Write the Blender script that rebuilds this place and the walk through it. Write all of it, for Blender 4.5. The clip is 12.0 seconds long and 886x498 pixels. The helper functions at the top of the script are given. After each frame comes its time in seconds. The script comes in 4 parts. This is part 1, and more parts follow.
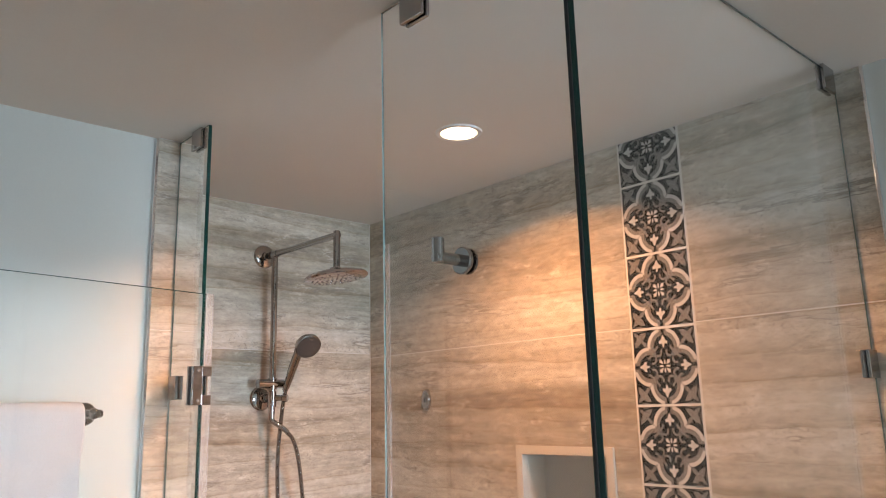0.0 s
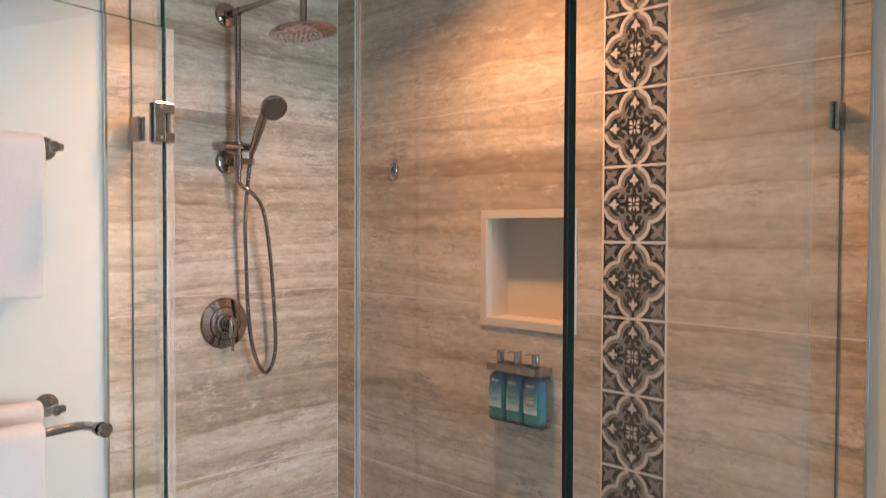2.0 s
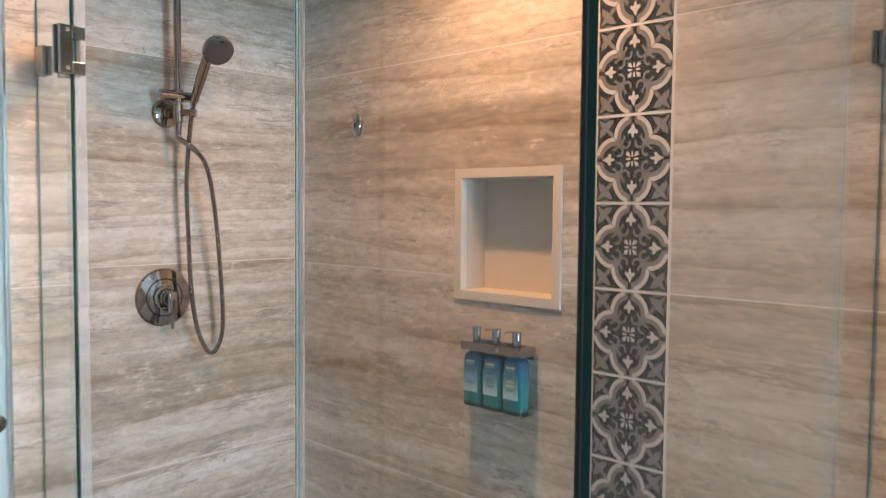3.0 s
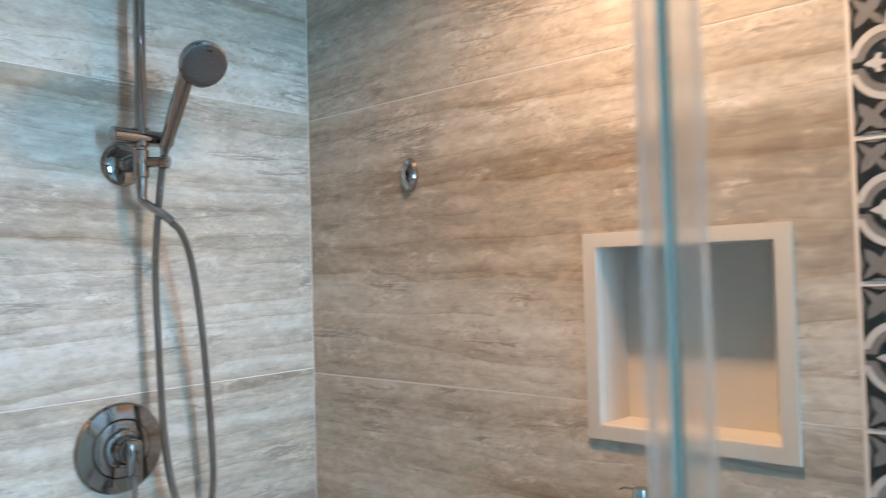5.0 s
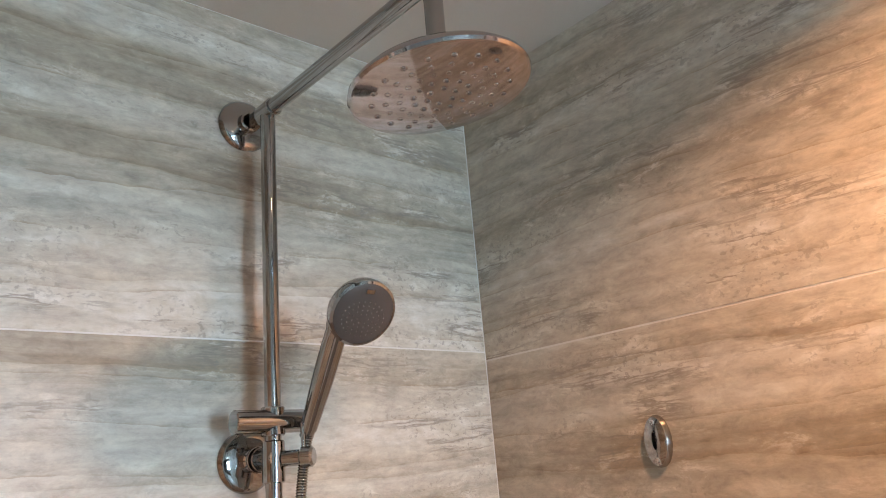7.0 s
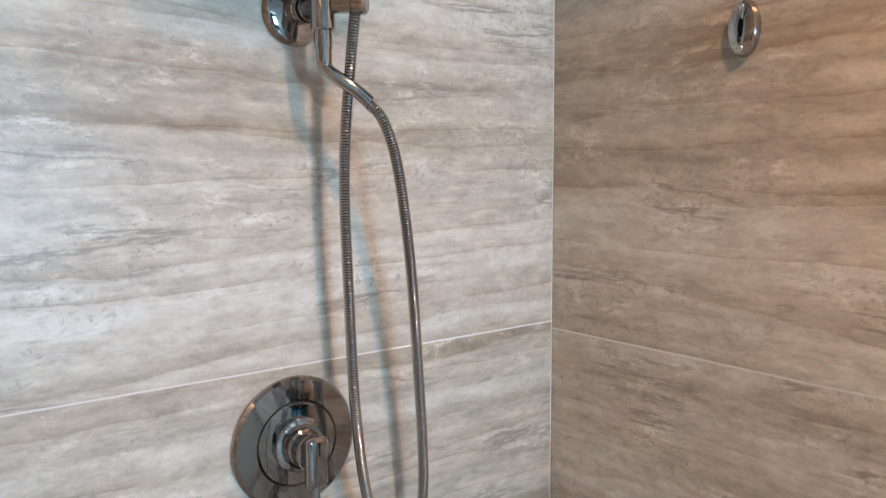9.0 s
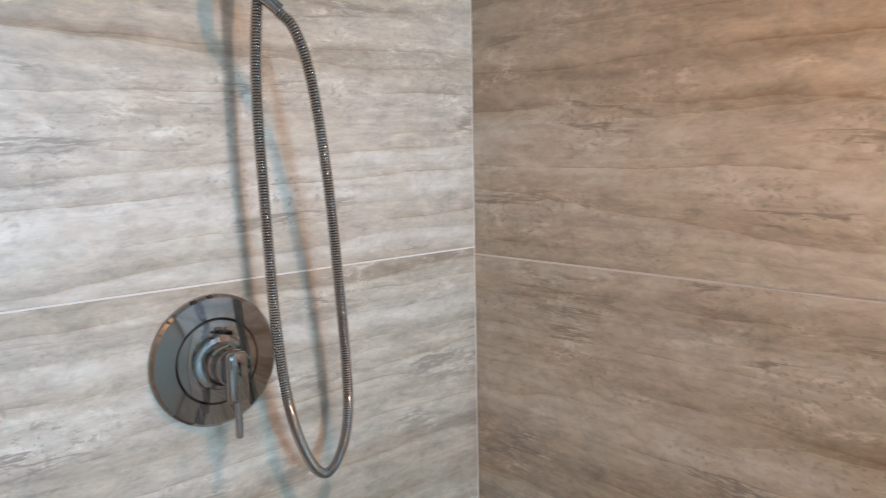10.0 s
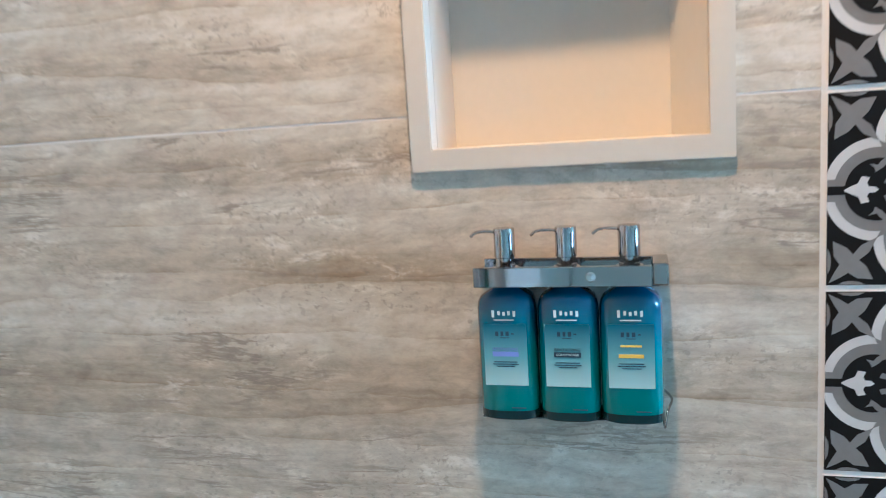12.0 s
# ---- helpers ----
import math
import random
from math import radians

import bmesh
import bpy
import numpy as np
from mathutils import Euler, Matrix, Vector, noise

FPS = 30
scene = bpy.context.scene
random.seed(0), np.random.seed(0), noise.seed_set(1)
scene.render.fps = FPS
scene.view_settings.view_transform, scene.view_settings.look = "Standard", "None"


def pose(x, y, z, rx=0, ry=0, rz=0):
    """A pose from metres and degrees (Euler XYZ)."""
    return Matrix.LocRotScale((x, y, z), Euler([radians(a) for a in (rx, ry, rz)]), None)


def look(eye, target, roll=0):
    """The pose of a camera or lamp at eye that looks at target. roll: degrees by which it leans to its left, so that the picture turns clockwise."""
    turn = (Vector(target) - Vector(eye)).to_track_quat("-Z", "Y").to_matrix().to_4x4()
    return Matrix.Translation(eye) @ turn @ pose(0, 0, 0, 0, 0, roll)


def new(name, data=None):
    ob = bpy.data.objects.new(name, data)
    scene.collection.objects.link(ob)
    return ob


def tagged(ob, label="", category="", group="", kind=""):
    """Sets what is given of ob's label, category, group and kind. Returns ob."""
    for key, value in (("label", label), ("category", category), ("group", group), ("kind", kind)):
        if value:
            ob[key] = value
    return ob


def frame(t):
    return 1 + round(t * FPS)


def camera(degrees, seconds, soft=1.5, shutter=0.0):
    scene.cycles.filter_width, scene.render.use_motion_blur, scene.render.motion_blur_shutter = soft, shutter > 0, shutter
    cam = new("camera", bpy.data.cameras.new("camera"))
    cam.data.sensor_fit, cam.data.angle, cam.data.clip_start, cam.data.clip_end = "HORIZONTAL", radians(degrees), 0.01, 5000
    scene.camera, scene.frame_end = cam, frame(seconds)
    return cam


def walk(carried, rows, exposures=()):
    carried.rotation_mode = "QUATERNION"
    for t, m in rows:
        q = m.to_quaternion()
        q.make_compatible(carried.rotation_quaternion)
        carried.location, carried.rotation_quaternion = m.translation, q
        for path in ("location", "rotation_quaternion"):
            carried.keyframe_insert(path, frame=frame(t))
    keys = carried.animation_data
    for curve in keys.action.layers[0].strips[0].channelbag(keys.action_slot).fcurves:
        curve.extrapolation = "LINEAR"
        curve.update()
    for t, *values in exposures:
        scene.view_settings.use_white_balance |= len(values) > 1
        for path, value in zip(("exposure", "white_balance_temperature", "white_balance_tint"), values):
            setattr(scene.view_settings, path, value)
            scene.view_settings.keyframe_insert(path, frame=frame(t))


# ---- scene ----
cam = camera(60.7, 12.0, 1.0, 0.3)
PATH = [
    (0, (0.678, 0.631, 1.661), (1.998, 2.075, 2.078), -1.5),
    (0.5, (0.649, 0.616, 1.645), (2.003, 2.037, 2.029), -1.0),
    (1, (0.672, 0.633, 1.609), (2.055, 2.057, 1.857), -0.4),
    (1.5, (0.696, 0.65, 1.553), (2.098, 2.073, 1.652), 0.3),
    (2, (0.696, 0.666, 1.484), (2.105, 2.084, 1.435), 0.2),
    (2.5, (0.738, 0.702, 1.429), (2.162, 2.097, 1.274), -0.1),
    (3, (0.896, 0.864, 1.433), (2.36, 2.223, 1.331), 0.5),
    (3.2, (0.961, 0.965, 1.445), (2.442, 2.309, 1.405), 0.5),
    (4.8, (1.306, 1.555, 1.454), (2.867, 2.799, 1.579), -0.4),
    (5, (1.294, 1.59, 1.485), (2.805, 2.899, 1.549), -1.6),
    (5.3, (1.308, 1.697, 1.526), (2.717, 3.117, 1.542), -3.2),
    (5.5, (1.316, 1.787, 1.572), (2.668, 3.261, 1.614), -4.4),
    (6, (1.326, 1.931, 1.662), (2.565, 3.459, 2.022), -4.3),
    (6.5, (1.462, 2.028, 1.68), (2.744, 3.488, 2.152), -4.5),
    (7, (1.519, 2.057, 1.685), (2.796, 3.491, 2.244), -4.8),
    (7.5, (1.545, 2.087, 1.619), (2.784, 3.606, 2.016), -3.6),
    (7.7, (1.553, 2.102, 1.58), (2.783, 3.648, 1.893), -3.0),
    (9.3, (1.556, 2.163, 1.479), (2.783, 3.726, 1.249), -0.1),
    (9.5, (1.555, 2.155, 1.447), (2.788, 3.712, 1.216), 0.0),
    (10, (1.567, 2.13, 1.426), (2.908, 3.593, 1.173), -1.2),
    (10.5, (1.565, 2.07, 1.401), (3.167, 3.253, 1.22), -2.9),
    (11, (1.504, 1.995, 1.345), (3.327, 2.802, 1.186), -3.2),
    (11.5, (1.491, 1.972, 1.294), (3.371, 2.617, 1.071), -4.1),
    (12, (1.632, 2.022, 1.225), (3.539, 2.551, 0.933), -3.6),
]
walk(cam, [(t, look(eye, target, roll)) for t, eye, target, roll in PATH],
     [(0.0, -0.1, 7100, 15), (1.0, -0.2, 7250, 17), (2.5, -0.22, 7450, 16), (3.0, -0.1, 6250, 6), (5.0, 0.08, 4950, -9), (5.5, -0.1, 5250, -6), (6.0, -0.3, 6200, 5), (6.5, -0.12, 6400, 8), (7.7, 0.15, 6050, 2), (9.5, 0.04, 5400, -1), (10.0, 0.08, 5500, -1), (10.5, 0.16, 4950, -7), (11.0, 0.34, 4700, -10), (12.0, 0.68, 4600, -11)])

# ---- world and lights ----
world = bpy.data.worlds.new("world")
scene.world = world
world.use_nodes = True
wn = world.node_tree.nodes
sky = wn.new("ShaderNodeTexSky")
sky.sky_type, sky.sun_disc = "NISHITA", False
sky.sun_elevation, sky.sun_rotation = radians(48), radians(20)
wn["Background"].inputs["Strength"].default_value = 0.12
world.node_tree.links.new(sky.outputs["Color"], wn["Background"].inputs["Color"])


def lamp(name, kind, m, energy, colour):
    data = bpy.data.lights.new(name, kind)
    data.energy, data.color = energy, colour
    ob = new(name, data)
    ob.matrix_world = m
    return ob


sun = lamp("sun", "SUN", look((3, 8, 9), (0, 0, 0)), 2.5, (1.0, 0.95, 0.88))
sun.data.angle = radians(0.6)

CEIL = 2.413
WX = 2.49      # tiled niche wall
WY = 3.055     # tiled fixture wall
GX = 1.497     # glass front, middle of the pane
GY = 1.236     # glass side, middle of the pane
JY = 2.60      # jamb face
JX = 1.572     # inner side of the jamb
SOUTH, WEST = -3.8, -1.35
DL = (2.06, 2.06)
WINX = 1.90
DOOR_TURN = 80  # degrees the door stands open into the room

# daylight in the window's opening
day = lamp("window_daylight", "AREA", look((WINX, SOUTH - 0.02, 1.5), (WINX, 3, 1.44)), 116, (0.58, 0.79, 1.0))
day.data.shape, day.data.size, day.data.size_y = "RECTANGLE", 0.92, 1.15
# the recessed downlight over the shower
beam = lamp("downlight_beam", "AREA", look((DL[0], DL[1], CEIL - 0.0065), (DL[0], DL[1], 0)), 15, (1.0, 0.47, 0.205))
beam.data.shape, beam.data.size, beam.data.spread = "DISK", 0.07, radians(141)


# ---- materials ----
def material(name, colour=(0.8, 0.8, 0.8), rough=0.5, metal=0.0, **more):
    m = bpy.data.materials.new(name)
    m.use_nodes = True
    b = m.node_tree.nodes["Principled BSDF"]
    b.inputs["Base Color"].default_value = (*colour, 1)
    b.inputs["Roughness"].default_value = rough
    b.inputs["Metallic"].default_value = metal
    for k, v in more.items():
        b.inputs[k.replace("_", " ")].default_value = v
    return m


class Net:
    """Short hand for the nodes of one material."""

    def __init__(self, m):
        self.t = m.node_tree
        self.b = self.t.nodes["Principled BSDF"]

    def node(self, kind, **kw):
        n = self.t.nodes.new(kind)
        for k, v in kw.items():
            if k in n.inputs:
                n.inputs[k].default_value = v
        return n

    def link(self, a, b):
        self.t.links.new(a, b)

    def mapped(self, coord, scale, add=None):
        n = self.t.nodes.new("ShaderNodeMapping")
        n.inputs["Scale"].default_value = scale
        self.link(coord, n.inputs["Vector"])
        if add is not None:
            self.link(add, n.inputs["Location"])
        return n.outputs[0]

    def noise(self, coord, scale, detail=4.0, rough=0.55, distort=0.0):
        n = self.node("ShaderNodeTexNoise", Scale=scale, Detail=detail, Roughness=rough, Distortion=distort)
        self.link(coord, n.inputs["Vector"])
        return n.outputs["Fac"]

    def ramp(self, fac, *stops):
        n = self.t.nodes.new("ShaderNodeValToRGB")
        e = n.color_ramp.elements
        while len(e) < len(stops):
            e.new(0.5)
        for k, (p, c) in zip(e, stops):
            k.position, k.color = p, (*(c if isinstance(c, tuple) else (c, c, c)), 1)
        self.link(fac, n.inputs[0])
        return n.outputs[0]

    def mix(self, kind, fac, a, b):
        n = self.t.nodes.new("ShaderNodeMix")
        n.data_type, n.blend_type = "RGBA", kind
        for v, s in ((fac, 0), (a, 6), (b, 7)):
            if isinstance(v, (int, float)):
                n.inputs[s].default_value = v
            elif isinstance(v, tuple):
                n.inputs[s].default_value = (*v, 1)
            else:
                self.link(v, n.inputs[s])
        return n.outputs[2]

    def bump(self, height, strength, distance):
        n = self.node("ShaderNodeBump", Strength=strength, Distance=distance)
        self.link(height, n.inputs["Height"])
        self.link(n.outputs[0], self.b.inputs["Normal"])

    def coord(self, kind="Object"):
        return self.t.nodes.new("ShaderNodeTexCoord").outputs[kind]


def make_stone():
    """Vein-cut travertine-look porcelain with level bands, thin broken cracks and pits."""
    m = material("vein_cut_stone_tile", rough=0.36)
    n = Net(m)
    info = n.t.nodes.new("ShaderNodeObjectInfo").outputs["Random"]
    shift = n.t.nodes.new("ShaderNodeCombineXYZ")
    mul = n.t.nodes.new("ShaderNodeMath")
    mul.operation = "MULTIPLY"
    n.link(info, mul.inputs[0])
    mul.inputs[1].default_value = 37.0
    for s in range(3):
        n.link(mul.outputs[0], shift.inputs[s])
    c = n.coord()
    # slow swell of the bands
    wob = n.noise(n.mapped(c, (1.1, 1.1, 2.2), shift.outputs[0]), 1.0, 2.0)
    ragged = n.noise(n.mapped(c, (10.0, 10.0, 16.0), shift.outputs[0]), 1.0, 7.0, 0.66)
    warp = n.t.nodes.new("ShaderNodeCombineXYZ")
    w2 = n.t.nodes.new("ShaderNodeMath")
    w2.operation = "MULTIPLY"
    n.link(wob, w2.inputs[0])
    w2.inputs[1].default_value = 0.05
    w3 = n.t.nodes.new("ShaderNodeMath")
    w3.operation = "MULTIPLY_ADD"
    n.link(ragged, w3.inputs[0])
    w3.inputs[1].default_value = 0.037
    n.link(w2.outputs[0], w3.inputs[2])
    n.link(w3.outputs[0], warp.inputs[2])
    add = n.t.nodes.new("ShaderNodeVectorMath")
    n.link(c, add.inputs[0])
    n.link(warp.outputs[0], add.inputs[1])
    p = add.outputs[0]
    # the same swell with less rag, for what must stay level
    calm = n.t.nodes.new("ShaderNodeMath")
    calm.operation = "MULTIPLY_ADD"
    n.link(ragged, calm.inputs[0])
    calm.inputs[1].default_value = 0.009
    n.link(w2.outputs[0], calm.inputs[2])
    lift = n.t.nodes.new("ShaderNodeCombineXYZ")
    n.link(calm.outputs[0], lift.inputs[2])
    add2 = n.t.nodes.new("ShaderNodeVectorMath")
    n.link(c, add2.inputs[0])
    n.link(lift.outputs[0], add2.inputs[1])
    q = add2.outputs[0]

    def at(vec, x, z, detail, rough, distort=0.2):
        return n.noise(n.mapped(vec, (x, x, z), shift.outputs[0]), 1.0, detail, rough, distort)

    bands = at(q, 0.30, 9.0, 5.0, 0.55, 0.1)
    streak = at(q, 0.9, 26.0, 6.0, 0.6)
    fine = at(p, 45.0, 95.0, 4.0, 0.65, 0.3)
    cloud = at(p, 8.0, 17.0, 7.0, 0.66)
    where = at(p, 2.0, 13.0, 4.0, 0.6, 0.0)
    pits = at(p, 90.0, 150.0, 3.0, 0.6, 0.0)
    dash = at(q, 4.0, 75.0, 9.0, 0.66)
    mottle = at(q, 16.0, 44.0, 9.0, 0.74, 0.3)
    patch = at(p, 5.0, 13.0, 3.0, 0.5, 0.0)

    def layers(vec, per_metre, stretch, swing, stops):
        """Settled beds: each fades upwards and breaks off at a ragged edge."""
        sep = n.t.nodes.new("ShaderNodeSeparateXYZ")
        n.link(vec, sep.inputs[0])
        rag = n.noise(n.mapped(vec, stretch, shift.outputs[0]), 1.0, 7.0, 0.52, 0.2)
        a = n.t.nodes.new("ShaderNodeMath")
        a.operation = "MULTIPLY_ADD"
        n.link(sep.outputs[2], a.inputs[0])
        a.inputs[1].default_value = per_metre
        b = n.t.nodes.new("ShaderNodeMath")
        b.operation = "MULTIPLY_ADD"
        n.link(rag, b.inputs[0])
        b.inputs[1].default_value = swing
        n.link(mul.outputs[0], b.inputs[2])
        n.link(b.outputs[0], a.inputs[2])
        f = n.t.nodes.new("ShaderNodeMath")
        f.operation = "FRACT"
        n.link(a.outputs[0], f.inputs[0])
        return n.ramp(f.outputs[0], *stops)

    bed = layers(q, 7.0, (0.7, 0.7, 3.0), 1.3, ((0.0, (0.67, 0.605, 0.525)), (0.05, (0.75, 0.70, 0.635)), (0.18, (0.85, 0.82, 0.775)), (0.45, (0.96, 0.95, 0.93)), (0.70, 1.0), (0.96, 1.0), (1.0, (0.86, 0.83, 0.78))))
    thin = layers(q, 15.0, (1.0, 1.0, 5.0), 1.5, ((0.0, (0.66, 0.595, 0.515)), (0.05, (0.86, 0.825, 0.775)), (0.24, 1.0), (0.97, 1.0)))
    col = n.ramp(bands, (0.35, (0.415, 0.358, 0.280)), (0.44, (0.515, 0.462, 0.380)), (0.54, (0.615, 0.570, 0.492)), (0.65, (0.685, 0.645, 0.572)))
    col = n.mix("MULTIPLY", n.ramp(where, (0.36, 0.30), (0.56, 0.90)), col, bed)
    col = n.mix("MULTIPLY", n.ramp(cloud, (0.40, 0.0), (0.58, 0.85)), col, thin)
    col = n.mix("MULTIPLY", 0.8, col, n.ramp(streak, (0.32, 0.83), (0.52, 1.0)))
    # short dashes along the beds, grains of a few millimetres between them
    col = n.mix("MULTIPLY", n.ramp(where, (0.42, 0.12), (0.62, 0.60)), col, n.ramp(dash, (0.35, (0.72, 0.675, 0.62)), (0.45, (0.93, 0.915, 0.89)), (0.54, 1.0)))
    col = n.mix("OVERLAY", 0.50, col, n.ramp(mottle, (0.32, 0.24), (0.68, 0.80)))
    col = n.mix("MULTIPLY", 0.5, col, n.ramp(fine, (0.34, 0.74), (0.50, 1.0)))
    # pale mineral crusts
    crust = n.mix("MULTIPLY", 1.0, n.ramp(mottle, (0.55, 0.0), (0.64, 1.0)), n.ramp(patch, (0.46, 0.0), (0.60, 0.6)))
    col = n.mix("MIX", crust, col, (0.76, 0.725, 0.665))
    # thin broken cracks along the beds
    vein = at(q, 1.1, 10.0, 9.0, 0.62)
    crack = n.mix("MULTIPLY", 1.0, n.ramp(vein, (0.488, 0.0), (0.497, 1.0), (0.501, 1.0), (0.522, 0.0)), n.ramp(patch, (0.49, 0.0), (0.60, 0.85)))
    col = n.mix("MIX", crack, col, (0.27, 0.232, 0.19))
    spots = n.mix("MULTIPLY", 1.0, n.ramp(pits, (0.56, 0.0), (0.64, 1.0)), n.ramp(patch, (0.47, 0.0), (0.60, 0.55)))
    col = n.mix("MIX", spots, col, (0.27, 0.24, 0.20))
    n.link(col, n.b.inputs["Base Color"])
    n.link(n.ramp(cloud, (0.3, 0.30), (0.7, 0.42)), n.b.inputs["Roughness"])
    n.bump(fine, 0.12, 0.0006)
    return m


def make_plain(name, colour, rough, grain=160.0, amount=0.06, depth=0.0004, slow=1.2):
    """Paint and other calm surfaces: a little cloud and a fine grain."""
    m = material(name, colour, rough)
    n = Net(m)
    c = n.coord()
    k = n.mix("MULTIPLY", 1.0, colour, n.ramp(n.noise(c, slow, 3.0), (0.3, 1.0 - amount), (0.7, 1.0)))
    k = n.mix("MULTIPLY", 0.5, k, n.ramp(n.noise(c, grain, 3.0), (0.3, 1.0 - amount), (0.7, 1.0)))
    n.link(k, n.b.inputs["Base Color"])
    n.bump(n.noise(c, grain, 3.0), 0.12, depth)
    return m


def make_chrome(name, colour=(0.43, 0.42, 0.415), rough=0.03):
    m = material(name, colour, rough, 1.0)
    n = Net(m)
    n.link(n.ramp(n.noise(n.coord(), 28.0, 4.0), (0.35, rough), (0.75, rough + 0.04)), n.b.inputs["Roughness"])
    return m


def make_glass(name, colour):
    m = material(name, colour, 0.0, Transmission_Weight=1.0, IOR=1.48)
    return m


def make_terry(name, colour):
    m = material(name, colour, 0.95, Sheen_Weight=0.4)
    n = Net(m)
    c = n.coord()
    g = n.noise(c, 420.0, 3.0, 0.7)
    k = n.mix("MULTIPLY", 1.0, colour, n.ramp(g, (0.3, 0.80), (0.65, 1.0)))
    k = n.mix("MULTIPLY", 1.0, k, n.ramp(n.noise(c, 9.0, 3.0), (0.3, 0.93), (0.7, 1.0)))
    n.link(k, n.b.inputs["Base Color"])
    n.bump(g, 0.7, 0.002)
    return m


STONE = make_stone()
GROUT = make_plain("pale_grout", (0.82, 0.79, 0.75), 0.9, 300.0, 0.12)
PAINT = make_plain("pale_grey_green_wall_paint", (0.68, 0.71, 0.67), 0.6, 220.0, 0.05)
BROWN = make_plain("warm_brown_wall_paint", (0.11, 0.09, 0.075), 0.6, 220.0, 0.06)
CEILING = make_plain("matt_ceiling_paint", (0.74, 0.69, 0.62), 0.9, 200.0, 0.05)
PAN = make_plain("dark_grey_shower_floor", (0.17, 0.15, 0.13), 0.5, 60.0, 0.15)
FLOORM = make_plain("pale_stone_floor_tile", (0.48, 0.47, 0.45), 0.45, 60.0, 0.15)
CHROME = make_chrome("polished_chrome")
HEADM = make_chrome("hazed_chrome", (0.52, 0.49, 0.50), 0.05)
BRUSHED = make_chrome("satin_chrome", (0.72, 0.72, 0.72), 0.16)
TRIMM = make_chrome("metal_tile_trim", (0.86, 0.86, 0.86), 0.12)
GLASS = make_glass("clear_glass", (0.975, 0.99, 0.982))
EDGE = material("green_glass_edge", (0.008, 0.085, 0.075), 0.12, Transmission_Weight=0.35, IOR=1.48)
PALE = material("pale_polished_glass_edge", (0.35, 0.66, 0.68), 0.15, Transmission_Weight=0.5, IOR=1.3)
SEAL = material("clear_vinyl_seal", (0.95, 0.96, 0.97), 0.12, Transmission_Weight=0.86, IOR=1.2)
BLACK = material("black_rubber", (0.012, 0.012, 0.013), 0.45)
SILICONE = material("dark_silicone_joint", (0.05, 0.045, 0.04), 0.6)
TERRY = make_terry("white_terry_cloth", (0.80, 0.79, 0.80))
NICHE = make_plain("cream_solid_surface", (0.62, 0.575, 0.50), 0.42, 90.0, 0.05)
T_BLACK = make_plain("charcoal_cement_glaze", (0.0075, 0.0068, 0.0065), 0.6, 90.0, 0.35)
T_BLACK.node_tree.nodes["Principled BSDF"].inputs["Specular IOR Level"].default_value = 0.2
T_WHITE = make_plain("chalk_white_cement_glaze", (0.66, 0.64, 0.62), 0.45, 90.0, 0.12)
T_GREY = make_plain("mid_grey_cement_glaze", (0.24, 0.23, 0.22), 0.45, 90.0, 0.2)
NOZZLE = material("dark_nozzle_rubber", (0.15, 0.145, 0.14), 0.6)
FACE = material("grey_spray_face", (0.14, 0.12, 0.11), 0.35, 0.5)
WHITEP = material("white_window_paint", (0.78, 0.78, 0.76), 0.4)
INKD = material("dark_blue_ink", (0.02, 0.05, 0.09), 0.5)
# near-black teal that stands in for the shade under the bottles
FOOTSHADE = material("dark_teal_foot_shade", (0.004, 0.022, 0.026), 0.2)
INKW = material("white_ink", (0.55, 0.68, 0.72), 0.5)
INKV = material("violet_ink", (0.22, 0.30, 0.72), 0.5)
INKY = material("yellow_ink", (0.75, 0.52, 0.08), 0.5)
GLOW = material("lit_downlight_lens", (1, 0.9, 0.8), 0.5, Emission_Color=(1.0, 0.74, 0.48, 1.0), Emission_Strength=14.0)
TRIMW = material("white_lamp_trim", (0.8, 0.79, 0.77), 0.5)


def make_bottle():
    """Glossy plastic, printed deep blue at the shoulder and running to sea green at the foot."""
    m = material("blue_to_green_plastic", rough=0.10, Coat_Weight=0.8)
    n = Net(m)
    sep = n.t.nodes.new("ShaderNodeSeparateXYZ")
    n.link(n.coord(), sep.inputs[0])
    rng = n.node("ShaderNodeMapRange")
    rng.inputs["From Min"].default_value, rng.inputs["From Max"].default_value = 0.0, 0.15
    n.link(sep.outputs[2], rng.inputs["Value"])
    n.link(n.ramp(rng.outputs[0], (0.0, (0.006, 0.165, 0.155)), (0.45, (0.008, 0.175, 0.195)), (0.75, (0.008, 0.115, 0.200)), (1.0, (0.006, 0.055, 0.135))), n.b.inputs["Base Color"])
    return m


def make_label():
    """White print, thin at the head of the panel and dense at its foot."""
    m = material("printed_fading_label", rough=0.3)
    n = Net(m)
    sep = n.t.nodes.new("ShaderNodeSeparateXYZ")
    n.link(n.coord(), sep.inputs[0])
    rng = n.node("ShaderNodeMapRange")
    rng.inputs["From Min"].default_value, rng.inputs["From Max"].default_value = 0.042, 0.112
    n.link(sep.outputs[2], rng.inputs["Value"])
    n.link(n.ramp(rng.outputs[0], (0.0, (0.44, 0.63, 0.64)), (0.45, (0.17, 0.38, 0.43)), (1.0, (0.008, 0.117, 0.200))), n.b.inputs["Base Color"])
    return m


BOTTLE = make_bottle()
LABEL = make_label()


